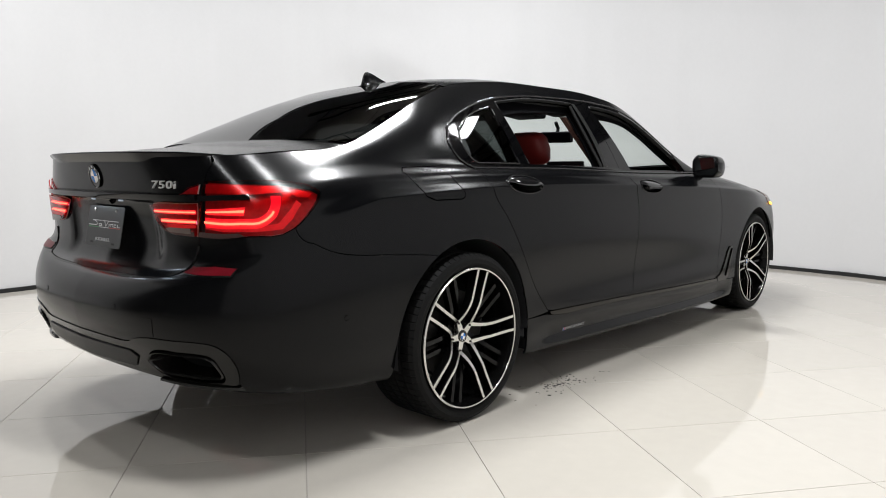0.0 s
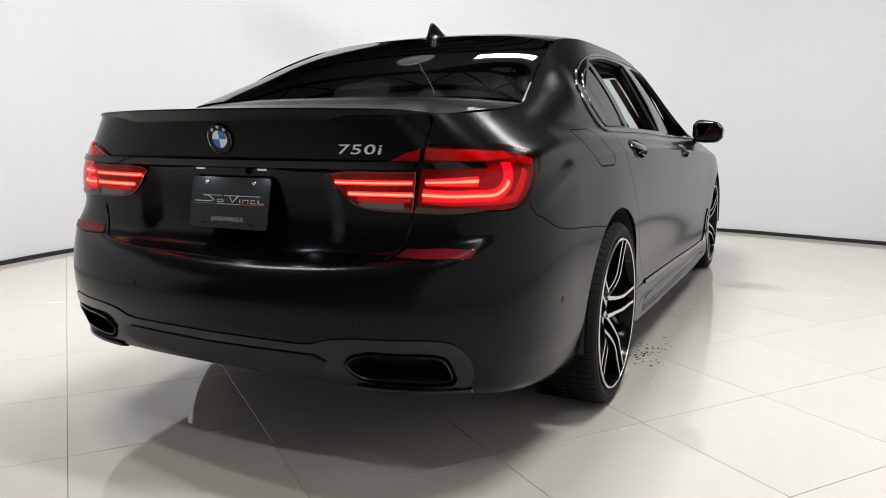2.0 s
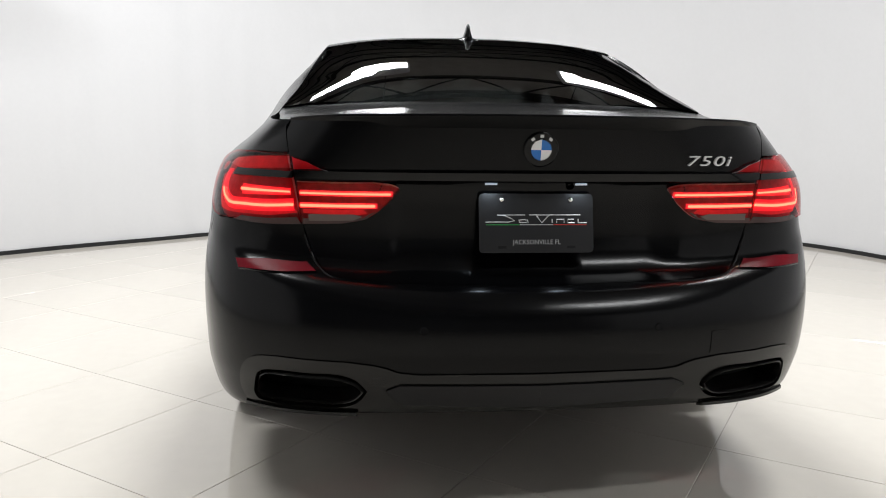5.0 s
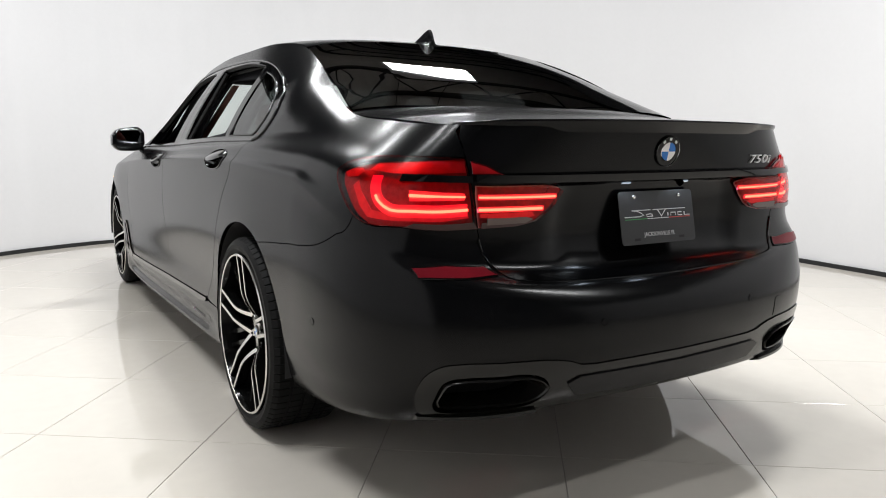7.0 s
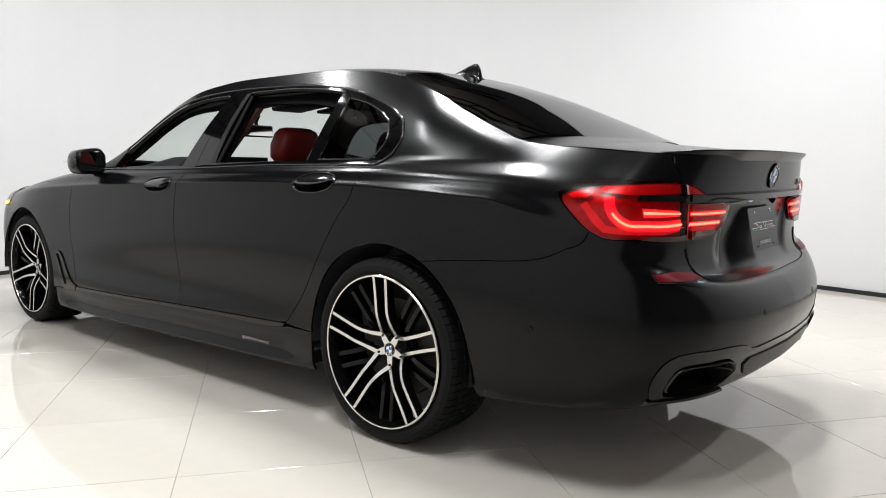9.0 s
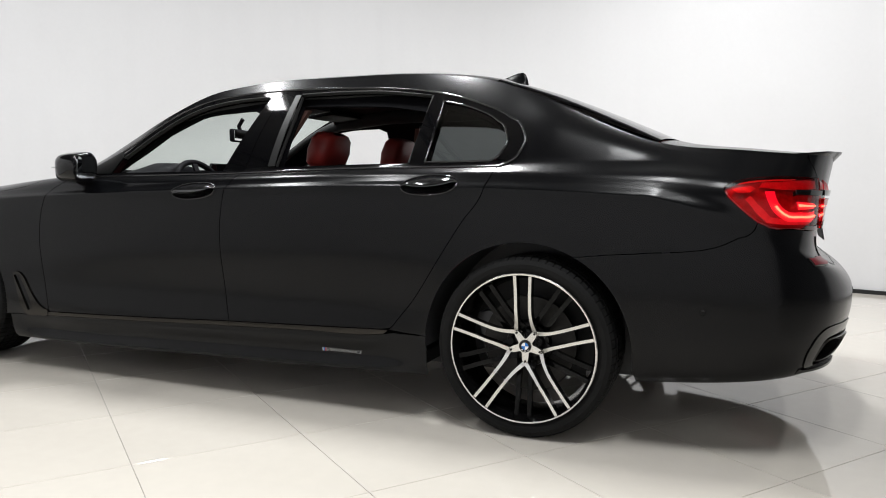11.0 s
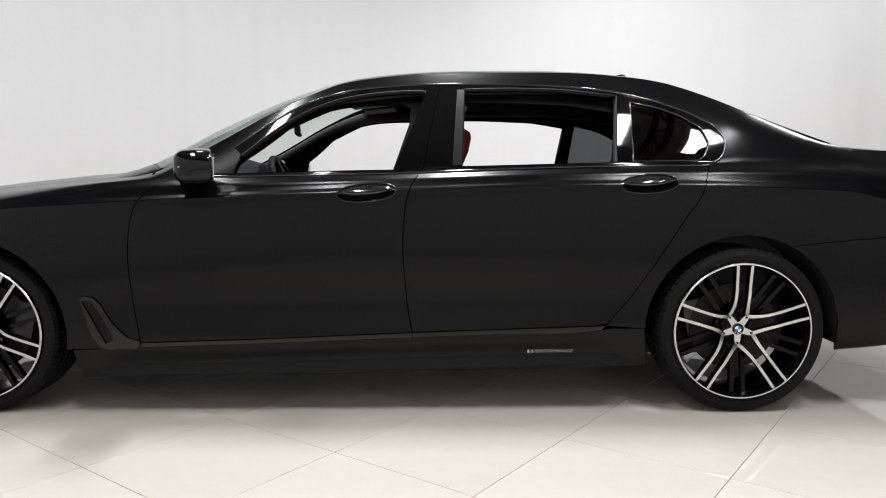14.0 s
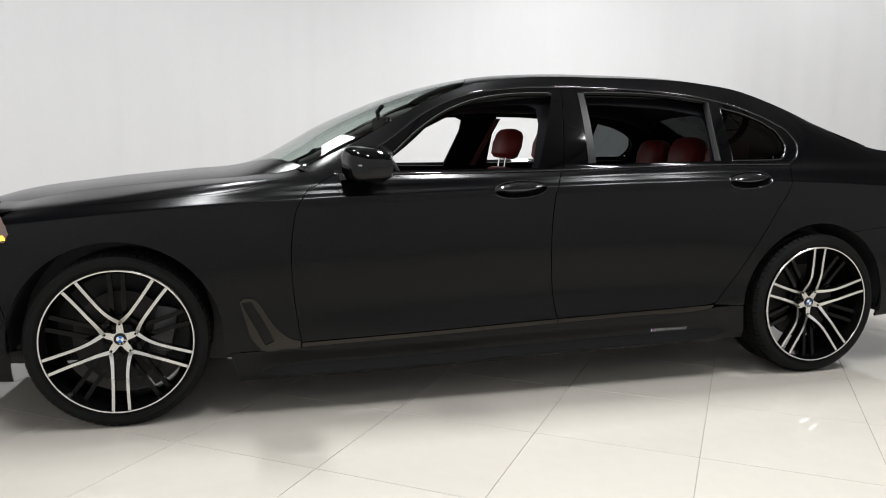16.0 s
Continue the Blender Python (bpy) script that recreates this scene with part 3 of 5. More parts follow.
# rear bumper
arch_low = [(-0.415, 1.0)]
n_low = [p for p in lamp_low if p[0] < split[-1][0]]
n_gap = [p for p in lid_gap if p[1] < lamp_low[-1][1] - 0.02]
bottom = [(s, 1.0) for s in np.linspace(-1.45, arch_low[0][0], 40)]
EXH = [(0.728, 0.420), (0.712, 0.432), (0.69, 0.436), (0.60, 0.436), (0.51, 0.434), (0.485, 0.426), (0.452, 0.400), (0.445, 0.390), (0.450, 0.378), (0.485, 0.346), (0.51, 0.339), (0.60, 0.337), (0.70, 0.336), (0.728, 0.340), (0.738, 0.352), (0.737, 0.385)]
exh = smooth_line(yz(*EXH, EXH[0]), 3)[:-1]
bumper = whole("rear_bumper", bottom + arch_low + arch_r2[::-1][1:] + split[1:] + n_low + n_gap, PAINT, car, "satin black rear bumper", holes=[exh], step=(0.03, 0.1))
bm = bmesh.new()
for side in (1, -1):
    edge = flank([a for a, _ in n_gap], [b - 0.06 for _, b in n_gap])
    tube(bm, [(p[0] - 0.0005, p[1] * side, p[2] - 0.002) for p in edge], 0.0042, 8)
part("bumper_edge", bm, PAINT, bumper)

# boot lid: rear face and deck
face_top = [(s, 9.0) for s in np.linspace(-1.45, lid_gap[0][0], 30)]
lid = whole("boot_lid", face_top + lid_gap[1:], PAINT, car, "satin black boot lid", step=(0.03, 0.1))
rim_line = flank([s for s, _ in face_top], [9.0] * len(face_top))
deck_edge = [(float(x), float(y)) for x, y, z in rim_line]
side_edge = [(x, float(rail_y(x))) for x in np.linspace(deck_edge[-1][0], -0.455, 10)[1:]]
glass_base = [(-0.455 - 0.05 * (1 - (y / 0.7) ** 2), y) for y in np.linspace(0.69, 0, 12)]
whole("boot_deck", deck_edge + side_edge + glass_base, PAINT, lid, surface=crown, step=TOP_STEP)
glass_side = [(x, float(rail_y(x)) - 0.004) for x in np.linspace(-0.45, 0.22, 16)]
glass_top = [(0.22 + 0.07 * (1 - (y / 0.6) ** 2), y) for y in np.linspace(0.585, 0, 12)]
pane_mid, pane_edge = spline([-0.55, -0.25, 0.0, 0.32], [1.124, 1.257, 1.358, 1.457]), spline([-0.5, -0.25, 0.0, 0.25], [1.106, 1.202, 1.303, 1.397])


def pane(x, y):
    x, y = np.atleast_1d(np.asarray(x, float)), np.atleast_1d(np.asarray(y, float))
    u = np.abs(y) / rail_y(x)
    return np.stack([x, y, pane_mid(x) - (pane_mid(x) - pane_edge(x)) * (0.38 * u**2 + 0.62 * u**6)], -1)


whole("rear_window", glass_base[::-1] + glass_side + glass_top, TINT, car, "dark tinted rear window", surface=pane, step=TOP_STEP, gap=0.003)
roof_side = [(x, float(rail_y(x))) for x in np.linspace(0.22, 1.74, 24)]
shield_top = [(1.74 - 0.14 * (1 - (y / 0.62) ** 2), y) for y in np.linspace(0.60, 0, 12)]
whole("roof", glass_top[::-1] + roof_side + shield_top, PAINT, car, "satin black roof", surface=crown, step=TOP_STEP)
shield_side = [(x, float(rail_y(x)) - 0.002) for x in np.linspace(1.75, 2.47, 16)]
shield_base = [(2.47 + 0.24 * (1 - (y / 0.71) ** 2), y) for y in np.linspace(0.70, 0, 12)]
shield = whole("windscreen", shield_top[::-1] + shield_side + shield_base, GLASS, car, "clear windscreen", surface=crown, step=TOP_STEP, depth=0.004)
shield.visible_shadow = False
hood_front = [(3.84 - 0.12 * (y / 0.56) ** 2, y) for y in np.linspace(0, 0.555, 10)]
hood_side = [(x, float(rail_y(x))) for x in np.linspace(3.70, 2.50, 24)]
hood = whole("bonnet", hood_front + hood_side + shield_base, PAINT, car, "satin black bonnet", surface=crown, step=TOP_STEP)
panel("bonnet_edge", [(s, 9.0) for s in np.linspace(2.50, 3.70, 30)] + xz((3.70, 0.838)) + hood_cut[::-1], PAINT, hood)
front = [(s, 1.0) for s in np.linspace(3.6, 4.6, 20)] + [(s, 9.0) for s in np.linspace(4.6, 3.72, 16)] + xz((3.66, 0.78), (3.68, 0.68), (3.64, 0.60), (3.60, 0.45))
whole("front_bumper", front, PAINT, car)

# ---------------- wheels ----------------


def make_wheel():
    """Built about the y axis pointing outwards, centred on the hub."""
    w = new("wheel")
    to_y = pose(0, 0, 0, -90, 0, 0)  # z axis to +y
    prof = [(0.285, -0.20), (0.300, -0.215), (0.325, -0.215), (0.338, -0.205)]
    ribs = []
    for k in range(5):  # ribs between four round grooves
        y0 = -0.197 + k * 0.047
        ribs += [len(prof), len(prof) + 1]
        prof += [(0.3462 if k in (0, 4) else 0.3475, y0), (0.3462 if k == 4 else 0.3475, y0 + 0.038), (0.3405, y0 + 0.0395), (0.3405, y0 + 0.0455)]
    prof = prof[:-2] + [(0.3425, 0.036), (0.336, 0.046), (0.320, 0.0545), (0.304, 0.0535), (0.293, 0.047), (0.286, 0.040), (0.280, 0.02)]
    shoulder = [len(prof) - 9, len(prof) - 8, len(prof) - 7, len(prof) - 6]
    steps = 720
    verts, faces = [], []
    for i in range(steps):
        a = 2 * math.pi * i / steps
        for k, (r, h) in enumerate(prof):
            if k in shoulder and i % 10 == 0:
                r -= 0.0045 if k != shoulder[-1] else 0.0015
            elif k in ribs and (i + (4 if k in ribs[:4] else 0)) % 10 == 0:
                r -= 0.0045
            verts.append(to_y @ Vector((r * math.cos(a), r * math.sin(a), h - 0.045)))
    m_ = len(prof)
    for i in range(steps):
        for k in range(m_ - 1):
            faces.append((i * m_ + k, i * m_ + k + 1, (i + 1) % steps * m_ + k + 1, (i + 1) % steps * m_ + k))
    obj("tyre", verts, faces, RUBBER, w, "black low-profile tyre").data.set_sharp_from_angle(angle=radians(25))
    rim = new("rim")
    rim.parent = w
    bm = bmesh.new()
    lathe(bm, [(0.2872, 0.002), (0.2875, 0.009), (0.2845, 0.0125), (0.2795, 0.0115), (0.2785, 0.009)], 96, to_y)
    part("rim_lip", bm, POLISHED, rim, "bright machined rim lip")
    bm = bmesh.new()
    lathe(bm, [(0.2788, 0.010), (0.275, -0.001), (0.268, -0.02), (0.262, -0.06), (0.255, -0.12), (0.262, -0.2), (0.28, -0.21)], 96, to_y)
    part("rim_barrel", bm, RIMBLACK, rim)

    def bar(bm, sgn, ang, width, d_in, d_mid, d_out, half_in, half_out, r0, r1, thick):
        """One curved spoke: parallel to its twin and drawn in to the hub."""
        rings = []
        for i in range(15):
            f = i / 14
            r = r0 + (r1 - r0) * f
            off = sgn * (half_out - 0.003 * math.sin(math.pi * f) + (half_in - half_out) * (1 - min(1, f / 0.33)) ** 2)
            dep = d_out - (d_out - d_mid) * (1 - f) ** 0.85 - (d_mid - d_in) * (1 - min(1, f / 0.46)) ** 1.7
            wd = width * (1.0 + 0.5 * (1 - min(1, f / 0.4)) ** 2)
            ring = []
            for a, b in ((-0.5, 0), (0.5, 0), (0.38, -thick), (-0.38, -thick)):
                ring.append((pose(0, 0, 0, 0, -ang, 0) @ Vector((r, dep + b, off + a * wd))))
            rings.append(ring)
        loft(bm, rings)

    for k in range(5):
        a = 90 + 72 * k
        for sgn in (1, -1):
            bm = bmesh.new()
            bar(bm, sgn, a, 0.0115, -0.047, -0.008, 0.009, 0.0385, 0.0300, 0.0525, 0.276, 0.004)
            part("spoke_face", bm, POLISHED, rim, smooth=False)
            bm = bmesh.new()
            bar(bm, sgn, a, 0.0145, -0.051, -0.012, 0.005, 0.0385, 0.0300, 0.0525, 0.275, 0.035)
            part("spoke", bm, RIMBLACK, rim, "gloss black spoke flank", smooth=False)
            bm = bmesh.new()
            bar(bm, sgn, a + 36, 0.017, -0.078, -0.045, -0.022, 0.030, 0.026, 0.05, 0.268, 0.03)
            part("rear_spoke", bm, RIMBLACK, rim, "gloss black inner spoke", smooth=False)
    bm = bmesh.new()  # star hub, its arms ending in the spokes
    out = []
    for i in range(90):
        th = 2 * math.pi * i / 90
        r = 0.030 + 0.044 * (0.5 + 0.5 * math.cos(5 * (th - math.pi / 2 - math.pi / 5))) ** 1.7
        out.append((r * math.cos(th), r * math.sin(th)))
    loft(bm, [[(x, -0.082, z) for x, z in out], [(x, -0.0475, z) for x, z in out], [(x * 0.97, -0.0455, z * 0.97) for x, z in out]])
    part("hub", bm, POLISHED, rim, "machined star-shaped hub", angle=30)
    bm = bmesh.new()
    lathe(bm, [(0, -0.079), (0.058, -0.079), (0.064, -0.084), (0.066, -0.11)], 40, to_y)
    part("hub_back", bm, RIMBLACK, rim, "gloss black hub base")
    for k in range(5):
        bm = bmesh.new()
        th = radians(90 + 72 * k + 36)
        lathe(bm, [(0.0, 0.0), (0.0045, 0.0), (0.0045, 0.0095), (0, 0.0095)], 12, Matrix.Translation((0.060 * math.cos(th), -0.0515, 0.060 * math.sin(th))) @ to_y)
        part("wheel_bolt", bm, RIMBLACK, rim)
        bm = bmesh.new()
        th = radians(90 + 72 * k)
        lathe(bm, [(0.0, 0.0), (0.011, 0.0), (0.011, 0.001), (0.008, 0.002), (0, 0.002)], 16, Matrix.Translation((0.047 * math.cos(th), -0.0795, 0.047 * math.sin(th))) @ to_y)
        part("bolt_recess", bm, RIMBLACK, rim)
    roundel(w, to_y @ Matrix.Translation((0, 0, -0.0445)), 0.024)
    bm = bmesh.new()
    lathe(bm, [(0.07, -0.105), (0.185, -0.105), (0.187, -0.108), (0.187, -0.13), (0.07, -0.13)], 64, to_y)
    lathe(bm, [(0.0, -0.082), (0.085, -0.082), (0.09, -0.1), (0.09, -0.13)], 48, to_y)
    part("brake_disc", bm, DISC, w, "dull steel brake disc")
    return w


def roundel(parent, m, r):
    """A round badge with a black ring and blue and white quarters; z is its face."""
    base = new("roundel")
    base.parent = parent
    bm = bmesh.new()
    lathe(bm, [(0, 0), (r, 0), (r, r * 0.08), (r * 0.95, r * 0.12), (r * 0.92, r * 0.09), (r * 0.6, r * 0.09), (0, r * 0.09)], 40, m)
    part("badge_ring", bm, GLOSS, base)
    bm = bmesh.new()
    lathe(bm, [(r * 0.94, r * 0.06), (r * 0.985, r * 0.12), (r, r * 0.06)], 40, m)
    lathe(bm, [(r * 0.58, r * 0.08), (r * 0.60, r * 0.12), (r * 0.63, r * 0.08)], 40, m)
    part("badge_rim", bm, CHROME, base)
    for q in range(4):
        bm = bmesh.new()
        pts = [(0, 0)] + [(r * 0.57 * math.cos(radians(90 * q + 90 * i / 8)), r * 0.57 * math.sin(radians(90 * q + 90 * i / 8))) for i in range(9)]
        loft(bm, [[m @ Vector((x, y, r * 0.09)) for x, y in pts], [m @ Vector((x, y, r * 0.125)) for x, y in pts]])
        part("badge_quarter", bm, BLUE if q % 2 == 0 else WHITE, base, smooth=False)
    for i in range(3):  # three plain bars in place of the lettering
        bm = bmesh.new()
        a = radians(50 + 40 * i)
        box(bm, (r * 0.2, r * 0.16, r * 0.03), m @ pose(r * 0.78 * math.cos(a), r * 0.78 * math.sin(a), r * 0.11, 0, 0, 50 + 40 * i - 90))
        part("badge_bar", bm, SILVERPRINT, base, smooth=False)
    return base


wheel = make_wheel()
wheel.parent = car
HUBS = [(0, 0.941, 1, 0), (3.21, 0.919, 1, 36), (0, -0.941, -1, -14), (3.21, -0.919, -1, 20)]
for i, (x, y, side, spin) in enumerate(HUBS):
    m = pose(x, y, 0.347, 0, 0, 0 if side > 0 else 180) @ pose(0, 0, 0, 0, spin, 0)
    if i == 0:
        wheel.matrix_basis = m
    else:
        copy_thing(wheel, m)


# ---------------- trim on the flanks ----------------
def at_surface(sv, side=1, out=0.0):
    """A frame on the flank: x to the viewer's right, y up, z outwards."""
    s, v = sv
    e = 2e-3
    p = flank([s], [v])[0]
    n = np.cross((flank([s + e], [v]) - flank([s - e], [v]))[0], (flank([s], [v + e]) - flank([s], [v - e]))[0])
    n /= np.linalg.norm(n)
    if n @ (np.array(p) - (0.6, 0, 0.6)) < 0:
        n = -n
    p, n = Vector(p) * 1, Vector(n)
    if side < 0:
        p.y, n.y = -p.y, -n.y
    right = Vector((0, 0, 1)).cross(n).normalized()
    up = n.cross(right)
    m = Matrix((right, up, n)).transposed().to_4x4()
    return Matrix.Translation(p + n * out) @ m


# hockey-stick strip along the door bottoms, and the vent behind the front wheel
n_mid_l = min(range(len(hock_low)), key=lambda n: abs(hock_low[n][0] - 1.372))
panel("sill_strip", hock_top[:m_top + 1] + hock_low[:n_mid_l + 1][::-1], SMOKED, DOORS["front"], "smoked chrome strip", offset=0.006, depth=0.02, gap=0.0015)
panel("sill_strip", hock_top[m_top:] + hock_low[n_mid_l:][::-1], SMOKED, DOORS["rear"], "smoked chrome strip", offset=0.006, depth=0.02, gap=0.0015)
VENT = [(2.748, 0.489), (2.738, 0.501), (2.708, 0.503), (2.688, 0.496), (2.624, 0.4), (2.569, 0.34), (2.535, 0.321), (2.509, 0.315), (2.509, 0.29), (2.584, 0.283), (2.652, 0.278), (2.669, 0.286)]
vent_hole = xz((2.738, 0.484), (2.702, 0.487), (2.667, 0.425), (2.632, 0.355), (2.616, 0.320), (2.650, 0.306), (2.690, 0.385))
for ob, side in zip(panel("wing_vent", smooth_line(xz(*VENT, VENT[0]), 3)[:-1], SMOKED, car, "smoked chrome air vent with a dark slot", offset=0.007, depth=0.02, step=(0.02, 0.1), holes=[vent_hole]), (1, -1)):
    panel("slot", vent_hole, SAIL, ob, sides=(side,), offset=-0.014, depth=0.004, step=(0.02, 0.1), gap=0)

# window surrounds, fixed quarter panes and inner shell
SPLIT_TOP = (1.253, 1.393)
OPEN_F = [(2.113, 1.008), (2.093, 1.083), (1.979, 1.179), (1.849, 1.264), (1.711, 1.32), (1.6, 1.344), (1.443, 1.36), (1.329, 1.363), (1.316, 1.355), (1.441, 1.036), (1.448, 1.02)]
OPEN_R = [(1.164, 1.035), (0.516, 1.049), (0.483, 1.336), (0.699, 1.363), (0.997, 1.372), (1.146, 1.369)]
OPEN_Q = [(0.446, 1.051), (0.427, 1.309), (0.281, 1.272), (0.176, 1.219), (0.130, 1.174), (0.116, 1.130), (0.133, 1.087), (0.170, 1.054)]
open_f = xz(*OPEN_F[:1], *smooth_line(OPEN_F[1:8], 4), *OPEN_F[8:])
open_r = xz(*OPEN_R[:2], *smooth_line(OPEN_R[2:], 4))
open_q = xz(OPEN_Q[0], *smooth_line(OPEN_Q[1:], 12))
i_top = min(range(len(dlo)), key=lambda n: abs(dlo[n][0] - SPLIT_TOP[0]))
split_line = xz((1.337, 1.009), (1.295, 1.194), SPLIT_TOP)
panel("window_frame", belt[:m_belt] + split_line + dlo[1:i_top][::-1], GLOSS, DOORS["front"], "gloss black window surround", holes=[open_f], depth=0.03, offset=0.001)
panel("window_frame", belt[m_belt + 1:] + dlo[i_top + 1:-1][::-1] + split_line[::-1], GLOSS, DOORS["rear"], "gloss black window surround", holes=[open_r, open_q], depth=0.03, offset=0.001)
panel("quarter_pane", open_q, SIDETINT, DOORS["rear"], "dark tinted fixed pane", offset=-0.003, depth=0.004, gap=0.0)
CHANNEL = mat("grey_window_channel", (0.010, 0.010, 0.010), 0.35, spec=0.22, grain=0.06, scale=200)
panel("guide_channel", xz((1.166, 1.038), (1.203, 1.037), (1.192, 1.20), (1.179, 1.366), (1.149, 1.366)), CHANNEL, DOORS["rear"], "dark grey window channel", offset=0.004, depth=0.02, gap=0, step=(0.02, 0.1))
# bright edge lines round the quarter pane and along the belt
for ob_side in (1, -1):
    for line, r, name, mt in ((dlo[:], 0.0055, "surround_bead", PIANO), (belt, 0.005, "belt_bead", PIANO), (open_q + open_q[:2], 0.0045, "pane_bead", PIANO),
                              (open_f[1:-2], 0.004, "opening_seal", SEAL), (open_r[1:], 0.004, "opening_seal", SEAL)):
        pts = flank([a for a, _ in line], [b for _, b in line])
        bm = bmesh.new()
        tube(bm, [(p[0], (p[1] + 0.001) * ob_side, p[2]) for p in pts], r, 10)
        for depth in (0.012, 0.028) if mt == SEAL else ():
            tube(bm, [(p[0], (p[1] - depth) * ob_side, p[2] - 0.002) for p in pts], 0.0085, 8)
        part(name, bm, mt, car)
    # upright guides at the rear window's ends
    bm = bmesh.new()
    a, b = flank(*[[q] for q in open_r[0]])[0], flank(*[[q] for q in open_r[-1]])[0]
    d = Vector(b - a)
    tube(bm, [Vector(a) + d * f + Vector((0.008, -0.012, 0)) for f in (0.0, 0.3, 0.6, 0.96)] if ob_side > 0 else
         [Vector((a[0], -a[1], a[2])) + Vector((d.x, -d.y, d.z)) * f + Vector((0.008, 0.012, 0)) for f in (0.0, 0.3, 0.6, 0.96)], 0.012, 8)
    part("window_guide", bm, SEAL, DOORS["rear"][ob_side], "grey rubber window guide")

IN_F = [(2.22, 1.008), (2.10, 1.10), (1.93, 1.232), (1.75, 1.312), (1.572, 1.335), (1.43, 1.338), (1.385, 1.318), (1.388, 1.25), (1.462, 1.018)]
IN_R = [(1.161, 1.037), (0.530, 1.049), (0.492, 1.27), (0.505, 1.298), (0.699, 1.330), (0.997, 1.344), (1.151, 1.345)]
inner = ([(s, 9.0) for s in np.linspace(-0.42, 2.44, 50)] + xz((2.50, 0.93), (2.50, 0.26), (1.5, 0.24), (0.47, 0.25), (0.42, 0.50), (0.24, 0.715), (0.10, 0.79), (-0.40, 0.79)))
panel("inner_side", inner, TRIMDARK, car, "dark cabin side trim", holes=[xz(*IN_F), xz(*IN_R), open_q], offset=-0.05, depth=0.01, gap=0)
# brown inner faces of the centre pillars
for side in (1, -1):
    bm = bmesh.new()
    rings = []
    for f in range(6):
        z = 1.0 + 0.3 * f / 5
        x = 1.345 - 0.12 * f / 5
        y = (0.80 - 0.17 * f / 5) * side
        rings.append([(x - 0.092, y, z), (x - 0.062, y, z), (x - 0.062, y - 0.03 * side, z), (x - 0.092, y - 0.03 * side, z)])
    loft(bm, rings)
    part("pillar_trim", bm, WOOD, car, "reddish-brown pillar trim", smooth=False)

# door handles in their cups
for door, (hx, hz, ha, hb, tilt) in HANDLES.items():
    rim = xz(*ellipse_xz(hx, hz, ha, hb, tilt))
    rings = []
    for scale, dep in ((1.0, -0.001), (0.985, 0.001), (0.95, 0.006), (0.88, 0.013), (0.75, 0.021), (0.5, 0.027), (0.2, 0.029)):
        ring = xz(*ellipse_xz(hx, hz + 0.004 * (1 - scale), ha * scale, hb * scale, tilt))
        p = flank([a for a, _ in ring], [b for _, b in ring])
        rings.append(p - np.array([0, dep, 0]))
    paddle = []
    for i in range(13):
        u = -1 + 2 * i / 12
        x = hx + ha * 0.99 * u
        zc = hz + math.sin(tilt) * ha * u
        topz = zc + hb * 0.93 * math.sqrt(max(0.02, 1 - u * u)) ** 0.9
        lowz = zc - hb * 0.16 + hb * 0.45 * abs(u) ** 2.2
        q = xz((x, topz), (x, min(lowz, topz - 0.003)))
        a, b = flank([q[0][0]], [q[0][1]])[0], flank([q[1][0]], [q[1][1]])[0]
        bulge = 0.020 * math.sqrt(max(0.0, 1 - u * u)) + 0.002
        paddle.append([a + (0, 0.001, 0), (a * 0.6 + b * 0.4) + (0, bulge * 0.75, 0), (a * 0.25 + b * 0.75) + (0, bulge, 0), b + (0, bulge * 0.75, 0),
                       b + (0, -0.008, 0.006), a + (0, -0.008, 0)])
    for side in (1, -1):
        flip = Matrix.Diagonal((1, side, 1, 1))
        bm = bmesh.new()
        loft(bm, [[flip @ Vector(p) for p in r] for r in rings], cap=False)
        bead = [flip @ Vector(p + np.array([0, 0.0012, 0])) for p in rings[0]]
        tube(bm, bead, 0.0022, 6, closed=True)
        part("handle_cup", bm, PIANO, DOORS[door][side], "gloss black handle recess", angle=180)
        bm = bmesh.new()
        loft(bm, [[flip @ Vector(p) for p in r] for r in paddle])
        part("door_handle", bm, PIANO, DOORS[door][side], "gloss black pull handle", angle=50)

# sill lettering with its three coloured bars
def lettering(name, text, size, m, material, parent, depth=0.001, shear=0.0, label="", spacing=1.0, sx=1.0):
    cu = bpy.data.curves.new(name, "FONT")
    cu.body, cu.size, cu.extrude, cu.shear, cu.align_x, cu.align_y, cu.space_character = text, size, depth, shear, "CENTER", "CENTER", spacing
    cu.resolution_u = 3
    tmp = new(name, cu)
    me = bpy.data.meshes.new_from_object(tmp.evaluated_get(bpy.context.evaluated_depsgraph_get()))
    bpy.data.objects.remove(tmp)
    me.transform(m @ Matrix.Diagonal((sx, 1, 1, 1)))
    me.materials.clear()
    me.materials.append(material)
    ob = new(name, me)
    ob.parent = parent
    if label:
        ob["label"] = label
    return ob


SILLTEXT = mat("grey_print", (0.30, 0.30, 0.30), 0.4)
for side in (1, -1):
    sv = xz((0.80, 0.2605))[0]
    m = at_surface(sv, side, 0.003)
    lettering("sill_lettering", "PERFORMANCE", 0.0185, m @ Matrix.Translation((0.016, 0, 0)), SILLTEXT, car, 0.0004, 0.35, "small grey sill lettering", 1.05, 1.22)
    for i, mt in enumerate((SILVERPRINT, BLUE, REDPRINT, SILLTEXT)):
        bm = bmesh.new()
        box(bm, (0.004, 0.014, 0.001), m @ Matrix.Translation((-0.088 + 0.0065 * i, 0, 0)) @ Matrix.Shear("XZ", 4, (0, 0)))
        part("colour_bar", bm, mt, car, smooth=False)

